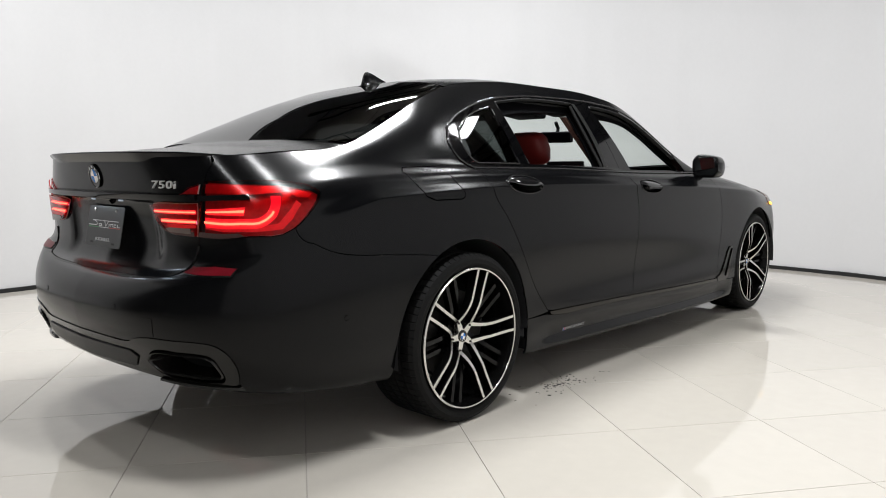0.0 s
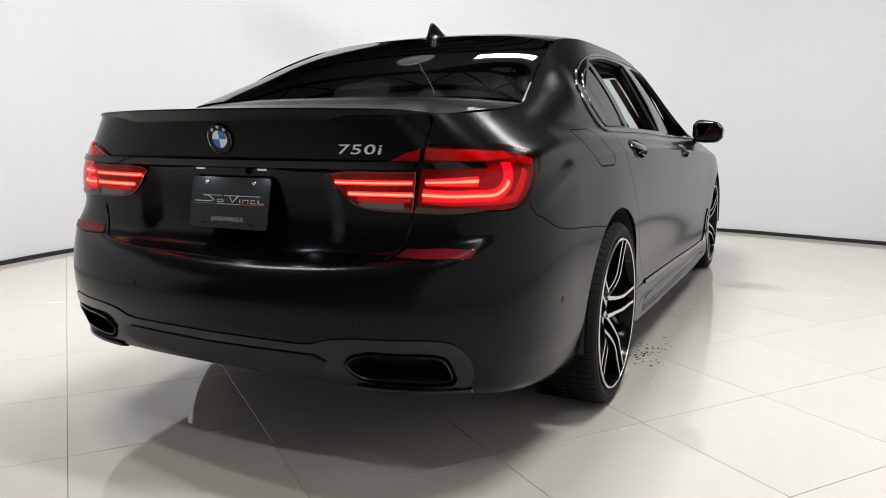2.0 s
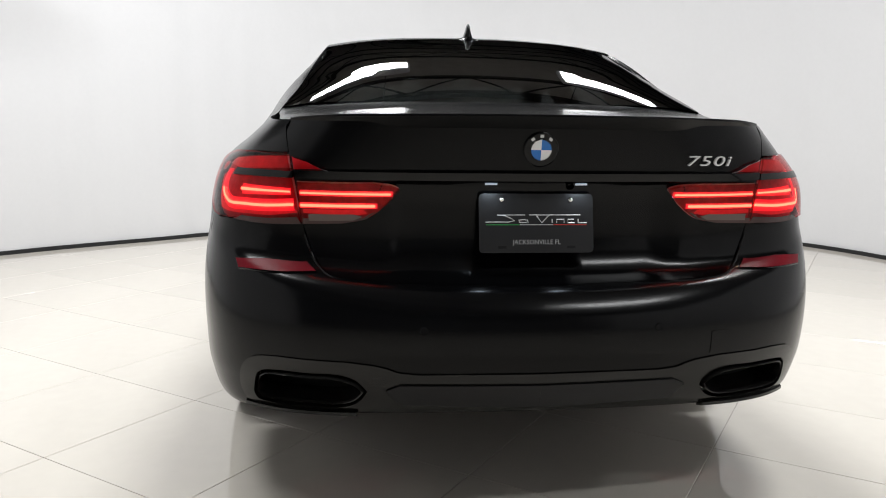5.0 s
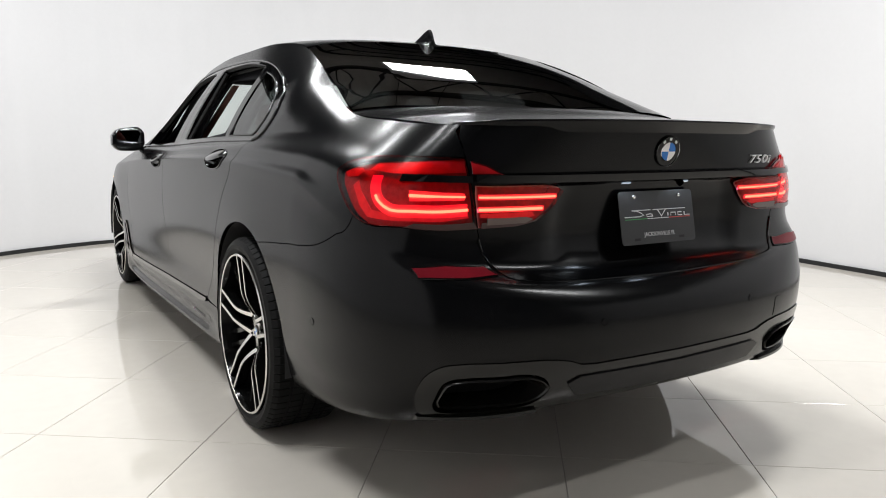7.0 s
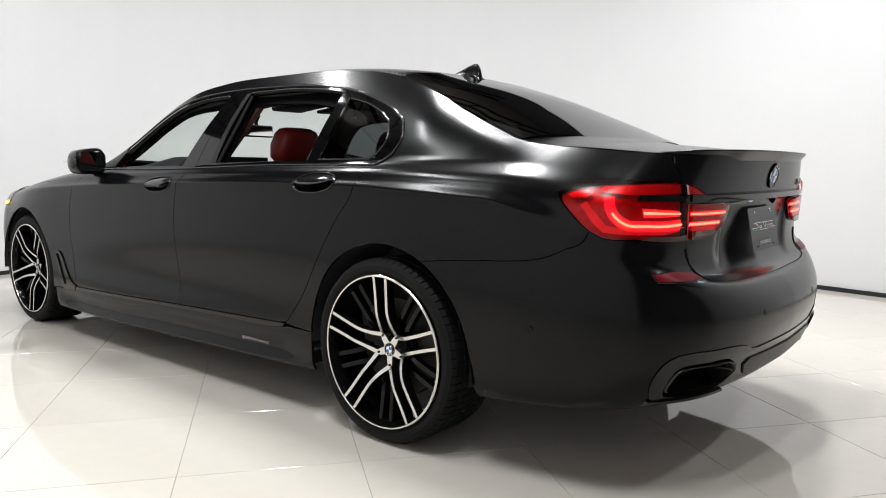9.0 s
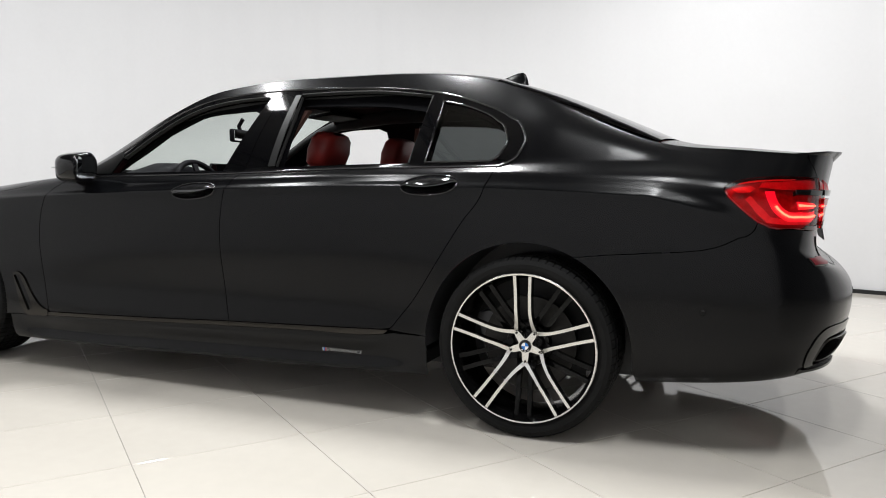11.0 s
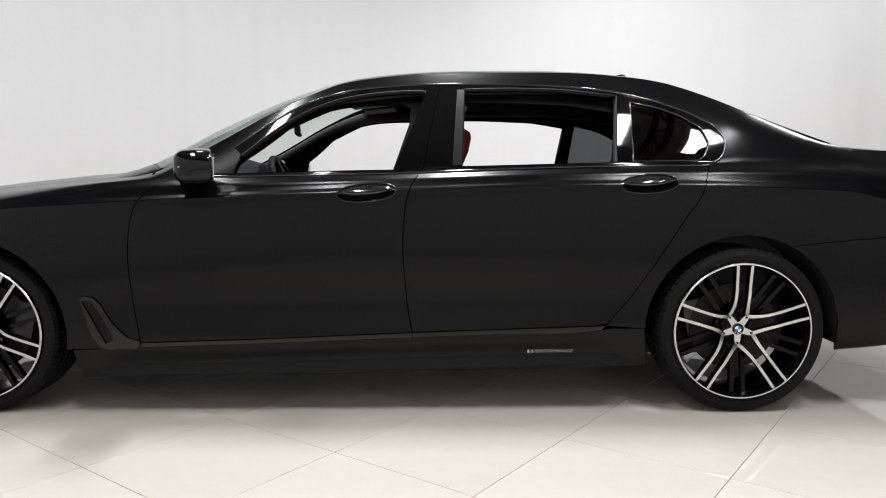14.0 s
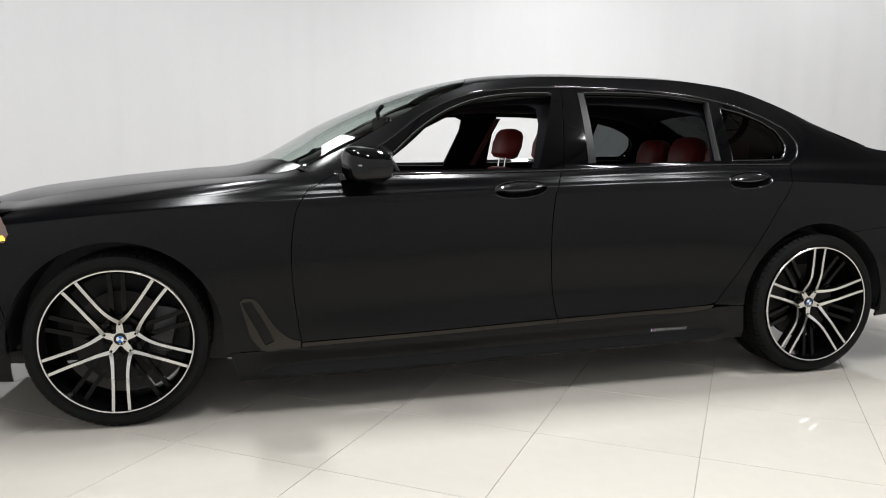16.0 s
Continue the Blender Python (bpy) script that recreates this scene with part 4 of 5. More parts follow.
# ---------------- rear details ----------------
lamp_poly = lamp_top + lid_gap[near_cut(lid_gap, LID_GAP[1][1], 1) + 1:near_cut(lid_gap, LID_GAP[3][1], 1)] + lamp_low[::-1][:-1]
LAMPS = {}
for ob, side in zip(panel("tail_lamp", lamp_poly, LENS, car, "red tail lamp with lit light bars behind its lens", offset=0.006, depth=0.006, gap=0.003, step=(0.02, 0.08)), (1, -1)):
    LAMPS[side] = ob
panel("lamp_bowl", lamp_poly, BOWL, LAMPS, "dark ribbed lamp bowl", offset=-0.022, depth=0.004, gap=0.001, step=(0.02, 0.08))
up_tri = yz((0.633, 0.984), (0.590, 0.972), (0.562, 0.958), (0.536, 0.946), (0.629, 0.947))
low_in = yz((0.620, 0.921), (0.43, 0.921), (0.385, 0.917), (0.362, 0.908), (0.375, 0.885), (0.405, 0.848), (0.440, 0.825), (0.50, 0.812), (0.606, 0.809))
low_in = low_in[:1] + smooth_line(low_in[1:-1], 5) + low_in[-1:]
INNER = {}
for ob, side in zip(panel("inner_lamp", low_in, LENSDARK, lid, "dark red lid lamp with two lit bars", offset=0.0165, depth=0.012, gap=0.002, step=(0.02, 0.08)), (1, -1)):
    INNER[side] = ob
panel("lamp_bowl", low_in, BOWL, INNER, offset=0.004, depth=0.003, gap=0.001, step=(0.02, 0.08))
panel("upper_lens", up_tri, LENS, INNER, offset=0.0145, depth=0.004, gap=0.002, step=(0.02, 0.08))
panel("reflector_plate", up_tri, MIRRORED, INNER, offset=0.004, depth=0.002, gap=0.004, step=(0.02, 0.08))
panel("reversing_lens", yz((0.588, 0.838), (0.475, 0.838), (0.452, 0.832), (0.475, 0.822), (0.588, 0.820)), SMOKELENS, INNER, "clear reversing lens", offset=0.0185, depth=0.004, gap=0, step=(0.02, 0.08))


def ribbon(pts, w):
    """A strip of half-width w round a line of rear places; w may change along it."""
    a = np.array(pts)
    w = np.interp(np.linspace(0, 1, len(a)), np.linspace(0, 1, np.size(w)), np.atleast_1d(w))[:, None]
    t = np.gradient(a, axis=0)
    n = np.stack([-t[:, 1], t[:, 0]], 1) / np.linalg.norm(t, axis=1)[:, None]
    return [tuple(p) for p in a + n * w] + [tuple(p) for p in (a - n * w)[::-1]]


def bar_path(pts):
    return smooth_line(pts, 4)


def sv_ribbon(path, w):
    """A strip of half-width w metres round a line of surface places."""
    a = np.array(path)
    p = flank(a[:, 0], a[:, 1])
    t = np.gradient(p, axis=0)
    out = []
    for sgn in (1, -1):
        row = []
        for (s, v), q, d in zip(a, p, t):
            e = 1e-3
            du, dv = (flank([s + e], [v]) - flank([s - e], [v]))[0] / (2 * e), (flank([s], [v + e]) - flank([s], [v - e]))[0] / (2 * e)
            n = np.cross(du, dv)
            side = np.cross(n, d)
            side /= np.linalg.norm(side)
            step = np.linalg.lstsq(np.stack([du, dv], 1), side * w * sgn, rcond=None)[0]
            row.append((s + step[0], v + step[1]))
        out += row if sgn > 0 else row[::-1]
    return out


STEP = (0.02, 0.1)
# lid lamp: two bars, each in a softly lit guide
for z, y1, w in ((0.8905, 0.382, 0.0024), (0.8585, 0.420, 0.0033)):
    panel("light_guide", yz(*ribbon(bar_path([(0.612, z), (0.50, z - 0.001), (y1 - 0.006, z - 0.001)]), 0.0075)), GUIDE, INNER, "glowing red light guide", offset=0.0075, depth=0.002, gap=0, step=STEP)
    panel("light_bar", yz(*ribbon(bar_path([(0.610, z), (0.50, z - 0.001), (y1, z - 0.001)]), w)), GLOW, INNER, "lit red bar", offset=0.0105, depth=0.002, gap=0, step=STEP)
panel("light_guide", yz((0.604, 0.848), (0.45, 0.848), (0.44, 0.838), (0.46, 0.834), (0.604, 0.838)), DIMGUIDE, INNER, offset=0.0068, depth=0.002, gap=0, step=STEP)
# corner lamp: the lower guide sweeps up round the corner, the upper bar widens outwards
low_path = smooth_line(yz((0.633, 0.857), (0.70, 0.854), (0.765, 0.856)) + xz((-0.885, 0.868), (-0.862, 0.890), (-0.848, 0.918), (-0.838, 0.950)), 4)
panel("light_guide", sv_ribbon(low_path, 0.017), GUIDE, LAMPS, "glowing red light guide", offset=-0.010, depth=0.004, gap=0, step=STEP)
panel("light_bar", sv_ribbon(low_path[:-7], 0.0036), GLOW, LAMPS, "lit red bar", offset=-0.0055, depth=0.002, gap=0, step=STEP)
up_bar = bar_path([(0.641, 0.8905), (0.70, 0.893), (0.775, 0.897)])
panel("light_guide", yz(*ribbon(up_bar, (0.009, 0.011, 0.015))), GUIDE, LAMPS, "glowing red light guide", offset=-0.010, depth=0.004, gap=0, step=STEP)
panel("light_bar", yz(*ribbon(up_bar, (0.0022, 0.0026, 0.0042))), GLOW, LAMPS, "lit red bar", offset=-0.0055, depth=0.002, gap=0, step=STEP)
panel("light_guide", yz((0.630, 0.840), (0.70, 0.838), (0.77, 0.841)) + xz((-0.845, 0.858), (-0.80, 0.905), (-0.775, 0.935)) + xz((-0.760, 0.920), (-0.80, 0.870), (-0.835, 0.838)) + yz((0.765, 0.829), (0.70, 0.826), (0.625, 0.834)), DIMGUIDE, LAMPS, offset=-0.014, depth=0.003, gap=0, step=STEP)
panel("reflector_plate", yz((0.640, 0.985), (0.70, 0.987), (0.74, 0.986)) + xz((-0.81, 0.982), (-0.80, 0.962)) + yz((0.79, 0.953), (0.72, 0.951), (0.638, 0.951)), MIRRORED, LAMPS, "silvered plate under the upper lens", offset=-0.009, depth=0.004, gap=0.002, step=(0.02, 0.08))
panel("side_marker", xz((-0.79, 0.958), (-0.775, 0.966), (-0.74, 0.962), (-0.715, 0.953), (-0.735, 0.940), (-0.775, 0.943)), MIRRORED, LAMPS, "small silvered side reflector", offset=-0.006, depth=0.004, gap=0, step=STEP)
low_band = [p for p in lamp_low if p[0] < -0.9]
panel("lens_base", low_band + yz((0.62, 0.829), (0.70, 0.825), (0.765, 0.829)), FOOT, LAMPS, "brown smoked foot of the lens", offset=0.0085, depth=0.002, gap=0.002, step=(0.02, 0.08))
panel("lens_base", yz((0.604, 0.828), (0.45, 0.830), (0.432, 0.842), (0.414, 0.846), (0.441, 0.824), (0.50, 0.812), (0.606, 0.810)), FOOT, INNER, "brown smoked foot of the lens", offset=0.0178, depth=0.002, gap=0.002, step=(0.02, 0.08))
# gloss strip across the lid and into the lamps
strip = yz(*[(y, 0.929) for y in np.linspace(0, 0.62, 16)]) + yz(*[(y, 0.948) for y in np.linspace(0.62, 0, 16)])
whole("lid_strip", strip, GLOSS, lid, "gloss black strip", offset=0.016, depth=0.02, gap=0.0, step=(0.03, 0.08))
panel("lamp_strip", yz(*[(y, 0.928) for y in np.linspace(0.628, 0.785, 8)]) + yz(*[(y, 0.945) for y in np.linspace(0.775, 0.628, 8)]), GLOSS, LAMPS, "gloss black strip", offset=0.012, depth=0.02, gap=0.0, step=(0.03, 0.08))
# reflectors
reflex_line = yz((0.775, 0.692), (0.785, 0.715), (0.70, 0.716), (0.596, 0.711), (0.572, 0.688), (0.66, 0.687))
panel("reflector", reflex_line, REFLEX, bumper, "dark red reflector", offset=0.004, depth=0.012, gap=0.001, step=(0.012, 0.04))
for side in (1, -1):
    bm = bmesh.new()
    edge = flank(*zip(*refine(reflex_line, (0.012, 0.04))))
    tube(bm, [(p[0] - 0.001, p[1] * side, p[2]) for p in edge], 0.003, 6, closed=True)
    part("reflector_bezel", bm, GLOSS, bumper)
# lower insert, grille bar and exhaust surrounds
INS = [(0.0, 0.442), (0.20, 0.443), (0.362, 0.446), (0.395, 0.458), (0.43, 0.466), (0.60, 0.474), (0.70, 0.475)]
insert = whole("bumper_insert", smooth_line(yz(*INS) + xz((-1.035, 0.470), (-1.012, 0.452), (-0.985, 0.41), (-0.967, 0.36), (-0.965, 0.332)) + yz((0.735, 0.324), (0.60, 0.322), (0.40, 0.325), (0.20, 0.327), (0.0, 0.328)), 3), DARKGREY, bumper, "dark grey gloss lower insert", offset=0.004, depth=0.012, gap=0.001, holes=[exh], step=(0.03, 0.1))
whole("insert_grille", yz((0.0, 0.410), (0.36, 0.412), (0.395, 0.395), (0.36, 0.355), (0.0, 0.345)), mat("dark_grille", (0.005, 0.005, 0.006), 0.4, spec=0.3), bumper, "matt black centre bar", offset=0.009, depth=0.01, gap=0.0, step=(0.03, 0.1))
mouth = flank([a for a, _ in refine(exh, (0.02, 0.1))], [b for _, b in refine(exh, (0.02, 0.1))])
centre = mouth.mean(0)


def mouth_ring(sy, sz, dx):
    return centre + (mouth - centre) * (1, sy, sz) + (dx, 0, 0)


well = [mouth_ring(*q) for q in ((1.012, 1.03, 0.004), (1.005, 1.015, -0.003), (0.99, 0.98, -0.001), (0.98, 0.965, 0.05))]
pipe = [mouth_ring(*q) for q in ((0.955, 0.86, 0.05), (0.955, 0.86, 0.000), (0.95, 0.845, -0.008), (0.935, 0.80, -0.012), (0.915, 0.745, -0.009), (0.905, 0.715, 0.000), (0.875, 0.665, 0.022), (0.86, 0.63, 0.10))]
TIPBLACK = mat("black_chrome", (0.022, 0.021, 0.020), 0.22, metal=0.6, spec=0.6)
for side in (1, -1):
    flip = Matrix.Diagonal((1, side, 1, 1))
    ex = new("exhaust_tip")
    ex.parent = bumper
    bm = bmesh.new()
    loft(bm, [[flip @ Vector(p) for p in r] for r in well], cap=False)
    part("tip_well", bm, GLOSS, ex, "gloss black recess", angle=60)
    bm = bmesh.new()
    loft(bm, [[flip @ Vector(p) for p in r] for r in pipe], cap=False)
    part("tip_surround", bm, TIPBLACK, ex, "black chrome tailpipe frame", angle=60)
    bm = bmesh.new()
    bm.faces.new([bm.verts.new(flip @ Vector(p)) for p in pipe[-1]])
    box(bm, (0.02, 0.34, 0.16), flip @ Matrix.Translation((-0.88, 0.60, 0.39)))
    part("tip_back", bm, SEAL, ex, smooth=False)
    bm = bmesh.new()  # splitter lip below the pipe
    lip = []
    for i in range(11):
        y = 0.47 + 0.30 * i / 10
        q = yz((y, 0.335))[0]
        p = flank([q[0]], [q[1]])[0]
        w = 0.007 * math.sin(math.pi * (0.12 + 0.8 * i / 10)) + 0.002
        lip.append([flip @ Vector(c) for c in ((p[0] - w, p[1], 0.322), (p[0] - w * 1.1, p[1], 0.314), (p[0] + 0.03, p[1], 0.303), (p[0] + 0.03, p[1], 0.33))])
    loft(bm, lip)
    part("splitter", bm, DARKGREY, bumper, "gloss black lip")
# parking sensors and towing cover
for side in (1, -1):
    for sv in yz((0.303, 0.558)) + xz((-0.638, 0.526)):
        bm = bmesh.new()
        lathe(bm, [(0, 0.0015), (0.008, 0.0015), (0.0085, 0.001), (0.0095, 0.0002), (0.0105, 0.0008), (0.011, -0.002)], 20, at_surface(sv, side))
        part("parking_sensor", bm, PAINT, bumper)
tow = yz((0.457, 0.478), (0.510, 0.478), (0.513, 0.538), (0.500, 0.541), (0.468, 0.541), (0.457, 0.538))
panel("towing_cover", tow, PAINT, bumper, sides=(-1,), offset=0.0012, depth=0.003, gap=0.0005, step=(0.02, 0.1))
# lip spoiler on the lid
sp = []
for y in np.linspace(-0.637, 0.637, 61):
    ay = abs(float(y))
    i = np.interp(ay, [float(r[1]) for r in rim_line], [float(r[0]) for r in rim_line])
    z = float(top(np.array(i), np.array(ay)))
    mid = 1 / (1 + math.exp((ay - 0.40) * 60))
    end = min(1, (0.645 - ay) / 0.10) ** 0.6
    th = (0.012 + 0.016 * mid) * end + 0.002
    ov = (0.010 + 0.014 * mid) * end
    sp.append([(i + 0.10, y, z + 0.003), (i + 0.03, y, z + 0.004 + 0.002 * end), (i - ov * 0.5, y, z + 0.003 + 0.009 * end), (i - ov, y, z + 0.002 + 0.009 * end), (i - ov, y, z + 0.006 * end),
               (i + 0.002, y, z + 0.010 * end - th - 0.004), (i + 0.03, y, z - 0.012)])
bm = bmesh.new()
loft(bm, sp)
part("lip_spoiler", bm, PAINT, lid, "satin black lip spoiler", angle=35)
# badges
roundel(lid, at_surface(yz((0.0, 1.006))[0], 1, 0.001), 0.0455)
mb = at_surface(yz((0.463, 0.978))[0], -1, 0.002)
lettering("model_number", "750i", 0.038, mb, mat("bright_badge_metal", (0.72, 0.72, 0.72), 0.32, metal=0.45), lid, 0.003, 0.15, "chrome numerals 750i", 1.1, 1.9)
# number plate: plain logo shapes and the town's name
plate = new("number_plate")
plate.parent = lid
PX, PZ, PT = -1.046, 0.814, 11.0
mp = Matrix.Translation((PX, 0, PZ)) @ pose(0, 0, 0, 90 - PT, 0, -90)
bm = bmesh.new()
box(bm, (0.305, 0.155, 0.003), mp, 0.0)
bmesh.ops.bevel(bm, geom=[e for e in bm.edges if (e.verts[0].co - e.verts[1].co).length < 0.01], offset=0.012, segments=4, affect="EDGES", profile=0.5)
part("plate_blank", bm, PLATE, plate, "black plate with silver print")
# swoosh, slanted strokes and small blocks of the dealer's mark, over a three-coloured line
STROKES = [([(-0.105, 0.0215), (-0.085, 0.020), (-0.068, 0.013), (-0.058, 0.007), (-0.075, 0.003), (-0.135, 0.003)], 0.0016),
           ([(-0.100, 0.0215), (-0.030, 0.0215)], 0.0012), ([(-0.020, 0.0215), (0.118, 0.0215)], 0.0013), ([(0.0, 0.020), (0.014, 0.001), (0.034, 0.0215)], 0.0018),
           ([(-0.045, 0.002), (-0.048, 0.008), (-0.030, 0.010), (-0.027, 0.002), (-0.045, 0.002)], 0.0016), ([(-0.026, 0.010), (-0.022, 0.001)], 0.0016),
           ([(0.042, 0.001), (0.042, 0.011)], 0.0018), ([(0.054, 0.001), (0.054, 0.010), (0.074, 0.010), (0.074, 0.001)], 0.0017),
           ([(0.100, 0.010), (0.084, 0.010), (0.084, 0.001), (0.102, 0.001)], 0.0017), ([(0.112, 0.001), (0.112, 0.011)], 0.0018), ([(0.112, 0.001), (0.135, 0.001)], 0.0012)]
for line, r in STROKES:
    bm = bmesh.new()
    tube(bm, [mp @ Vector((x, y, 0.0015)) for x, y in line], r, 6)
    part("plate_mark", bm, SILVERPRINT, plate)
for x, mt in ((-0.09, GREEN), (0.0, SILVERPRINT), (0.09, REDPRINT)):
    bm = bmesh.new()
    box(bm, (0.089, 0.0022, 0.001), mp @ Matrix.Translation((x, -0.004, 0.0022)))
    part("plate_mark", bm, mt, plate, smooth=False)
lettering("plate_lettering", "JACKSONVILLE FL", 0.0175, mp @ Matrix.Translation((0, -0.050, 0.0022)), SILVERPRINT, plate, 0.0004, 0, "silver town name", 1.0, 0.92)
for x, y in ((-0.092, 0.062), (0.092, 0.062)):
    bm = bmesh.new()
    lathe(bm, [(0.006, 0), (0.006, 0.003), (0.004, 0.005), (0, 0.0055)], 14, mp @ Matrix.Translation((x, y, 0.0015)))
    part("plate_screw", bm, CHROME, plate)
for x in (-0.092, 0.092):
    bm = bmesh.new()
    box(bm, (0.022, 0.007, 0.001), mp @ Matrix.Translation((x, -0.063, 0.0016)))
    part("plate_slot", bm, SEAL, plate, smooth=False)
# bluish glow of the hidden plate lamps, put on the lid as emissive patches
PLATEGLOW = mat("painted_plate_glow", (0.8, 0.8, 0.8), 0.3, emit=(0.55, 0.75, 1.0), power=0.3)
panel("plate_lamp", yz((0.104, 0.914), (0.136, 0.914), (0.136, 0.9195), (0.104, 0.9195)), PLATEGLOW, lid, "small emissive patch for the plate lamp's bluish glow on the lid", offset=0.004, depth=0.004, gap=0, step=(0.02, 0.08))
for y in (0.12, -0.12):
    data = bpy.data.lights.new("plate_light", "AREA")
    data.shape, data.size, data.size_y, data.energy, data.color = "RECTANGLE", 0.03, 0.008, 0.07, (0.75, 0.87, 1.0)
    lt = new("plate_light", data)
    lt.matrix_world = pose(-1.066, y, 0.912, 0, 8, 90)
    lt.parent = lid
bm = bmesh.new()
lathe(bm, [(0, 0.01), (0.007, 0.008), (0.010, 0.0), (0.010, -0.01)], 16, Matrix.Translation((-1.045, -0.085, 0.915)) @ pose(0, 0, 0, -60, 0, -90))
part("rear_camera", bm, GLOSS, lid)

# aerial fin
FIN = [(0.262, 0.004, 0.030), (0.264, 0.020, 0.038), (0.270, 0.044, 0.043), (0.278, 0.060, 0.046), (0.288, 0.067, 0.048), (0.302, 0.066, 0.048), (0.322, 0.058, 0.047), (0.346, 0.046, 0.044),
       (0.372, 0.032, 0.038), (0.396, 0.020, 0.030), (0.418, 0.010, 0.019), (0.434, 0.003, 0.006)]
rings = []
for x, h, w in FIN:
    zb = float(top(np.array(x), np.array(0.0))) - 0.003
    half = [(0.9, 0.0), (0.86, 0.06), (0.55, 0.11), (0.38, 0.17), (0.28, 0.40), (0.19, 0.64), (0.13, 0.88), (0.06, 0.98), (0.0, 1.0)]
    rings.append([(x, w * a, zb + h * b) for a, b in half] + [(x, -w * a, zb + h * b) for a, b in half[-2::-1]])
bm = bmesh.new()
loft(bm, rings)
part("aerial_fin", bm, PAINT, car, "satin black shark-fin aerial", angle=38)

# mirrors
for side in (1, -1):
    flip = Matrix.Diagonal((1, side, 1, 1))
    mi = new("wing_mirror")
    mi.parent = car
    rings = []
    for i in range(15):
        u = -1 + 2 * i / 14
        y = 0.975 + 0.092 * u
        prof = max(0.2, (1 - abs(u) ** 4.5)) ** 0.45
        hh = 0.070 * prof * (1.0 - 0.10 * u)
        xr = 2.190 + 0.010 * (1 - prof) - 0.053 * (u + 1) * 0.5
        xf = 2.196 + 0.15 * prof * (1 - 0.3 * (u + 1) * 0.5)
        zc = 1.036 - 0.006 * u
        ring = []
        for k in range(20):
            t = 2 * math.pi * k / 20
            c, s = math.cos(t), math.sin(t)
            cx = (xr + xf) / 2 + (xf - xr) / 2 * math.copysign(abs(c) ** (0.6 if c > 0 else 0.22), c)
            ring.append(flip @ Vector((cx, y, zc + hh * math.copysign(abs(s) ** 0.55, s))))
        rings.append(ring)
    bm = bmesh.new()
    loft(bm, rings)
    part("mirror_housing", bm, GLOSS, mi, "gloss black mirror housing", angle=60)
    bm = bmesh.new()
    tilt = flip @ Matrix.Translation((2.164, 0.975, 1.036)) @ pose(0, 0, 0, 0, -3.0, 17.5)
    loft(bm, [[tilt @ Vector((dx, 0.074 * cy_, 0.052 * cz_)) for cy_, cz_ in
               ((-1, -0.7), (-0.9, -1), (0.8, -1), (1, -0.8), (1, 0.7), (0.85, 1), (-0.75, 1), (-0.95, 0.8))] for dx in (0.014, -0.002)])
    part("mirror_glass", bm, mat("mirror_glass", (0.34, 0.36, 0.37), 0.02, metal=1.0), mi, "clear mirror glass", smooth=False)
    bm = bmesh.new()
    loft(bm, [[flip @ Vector(p) for p in r] for r in (
        ((2.36, 0.845, 0.975), (2.22, 0.855, 0.985), (2.22, 0.855, 1.005), (2.35, 0.84, 1.01)),
        ((2.34, 0.88, 0.968), (2.24, 0.89, 0.972), (2.24, 0.89, 0.99), (2.33, 0.88, 0.995)),
        ((2.31, 0.94, 0.975), (2.22, 0.95, 0.98), (2.22, 0.95, 1.0), (2.30, 0.94, 1.0)))])
    part("mirror_foot", bm, GLOSS, mi, angle=60)
    panel("mirror_sail", xz((2.345, 0.998), (2.118, 1.004), (2.098, 1.085), (2.135, 1.112), (2.25, 1.045)), SAIL, mi, "dull black mirror sail", sides=(side,), offset=0.006, depth=0.012, gap=0, step=(0.02, 0.08))
    bm = bmesh.new()
    tube(bm, [flip @ Vector((2.285 - 0.012 * abs(a) ** 2, 0.985 + 0.08 * a, 1.034)) for a in np.linspace(-0.9, 1.15, 9)], 0.003, 6)
    part("indicator_strip", bm, SILVERPRINT, mi)

# headlamp corner
panel("headlamp", xz((3.62, 0.835), (3.59, 0.805), (3.575, 0.772), (3.59, 0.742), (3.68, 0.735), (3.80, 0.735)) + [(4.25, 5.6), (4.25, 7.0), (3.9, 7.9)], SMOKELENS, car, "clear headlamp", offset=0.004, depth=0.01)
panel("turn_signal", xz((3.595, 0.768), (3.585, 0.752), (3.66, 0.742), (3.68, 0.754)), mat("amber_glow", (0.8, 0.4, 0.05), 0.3, emit=(1.0, 0.45, 0.03), power=3.0), car, "lit amber strip", offset=0.008, depth=0.004, gap=0, step=(0.02, 0.1))

# ---------------- wells, underside, cabin ----------------
for x, r in ((0, 0.4045), (3.21, 0.3995)):
    for side in (1, -1):
        bm = bmesh.new()
        ring = [(x + r * math.cos(radians(a)), 0.345 + r * math.sin(radians(a))) for a in range(-4, 189, 4)]
        vs = [[bm.verts.new((px_, y * side, pz)) for px_, pz in ring] for y in (0.931, 0.65)]
        for i in range(len(ring) - 1):
            bm.faces.new([vs[0][i], vs[0][i + 1], vs[1][i + 1], vs[1][i]])
        bm.faces.new(vs[1])
        part("wheel_well", bm, PLASTIC, car, "black wheel-arch liner")
        bm = bmesh.new()
        box(bm, (0.09, 0.07, 0.19), Matrix.Translation((x + (0.16 if x == 0 else -0.16), 0.80 * side, 0.37)) @ pose(0, 0, 0, 0, 12 if x == 0 else -12, 0), 0.02)
        part("brake_caliper", bm, CALIPER, car, "grey brake caliper")
bm = bmesh.new()
box(bm, (2.28, 1.76, 0.06), Matrix.Translation((1.62, 0, 0.206)) @ pose(0, 0, 0, 0, 0.95, 0), 0.006)
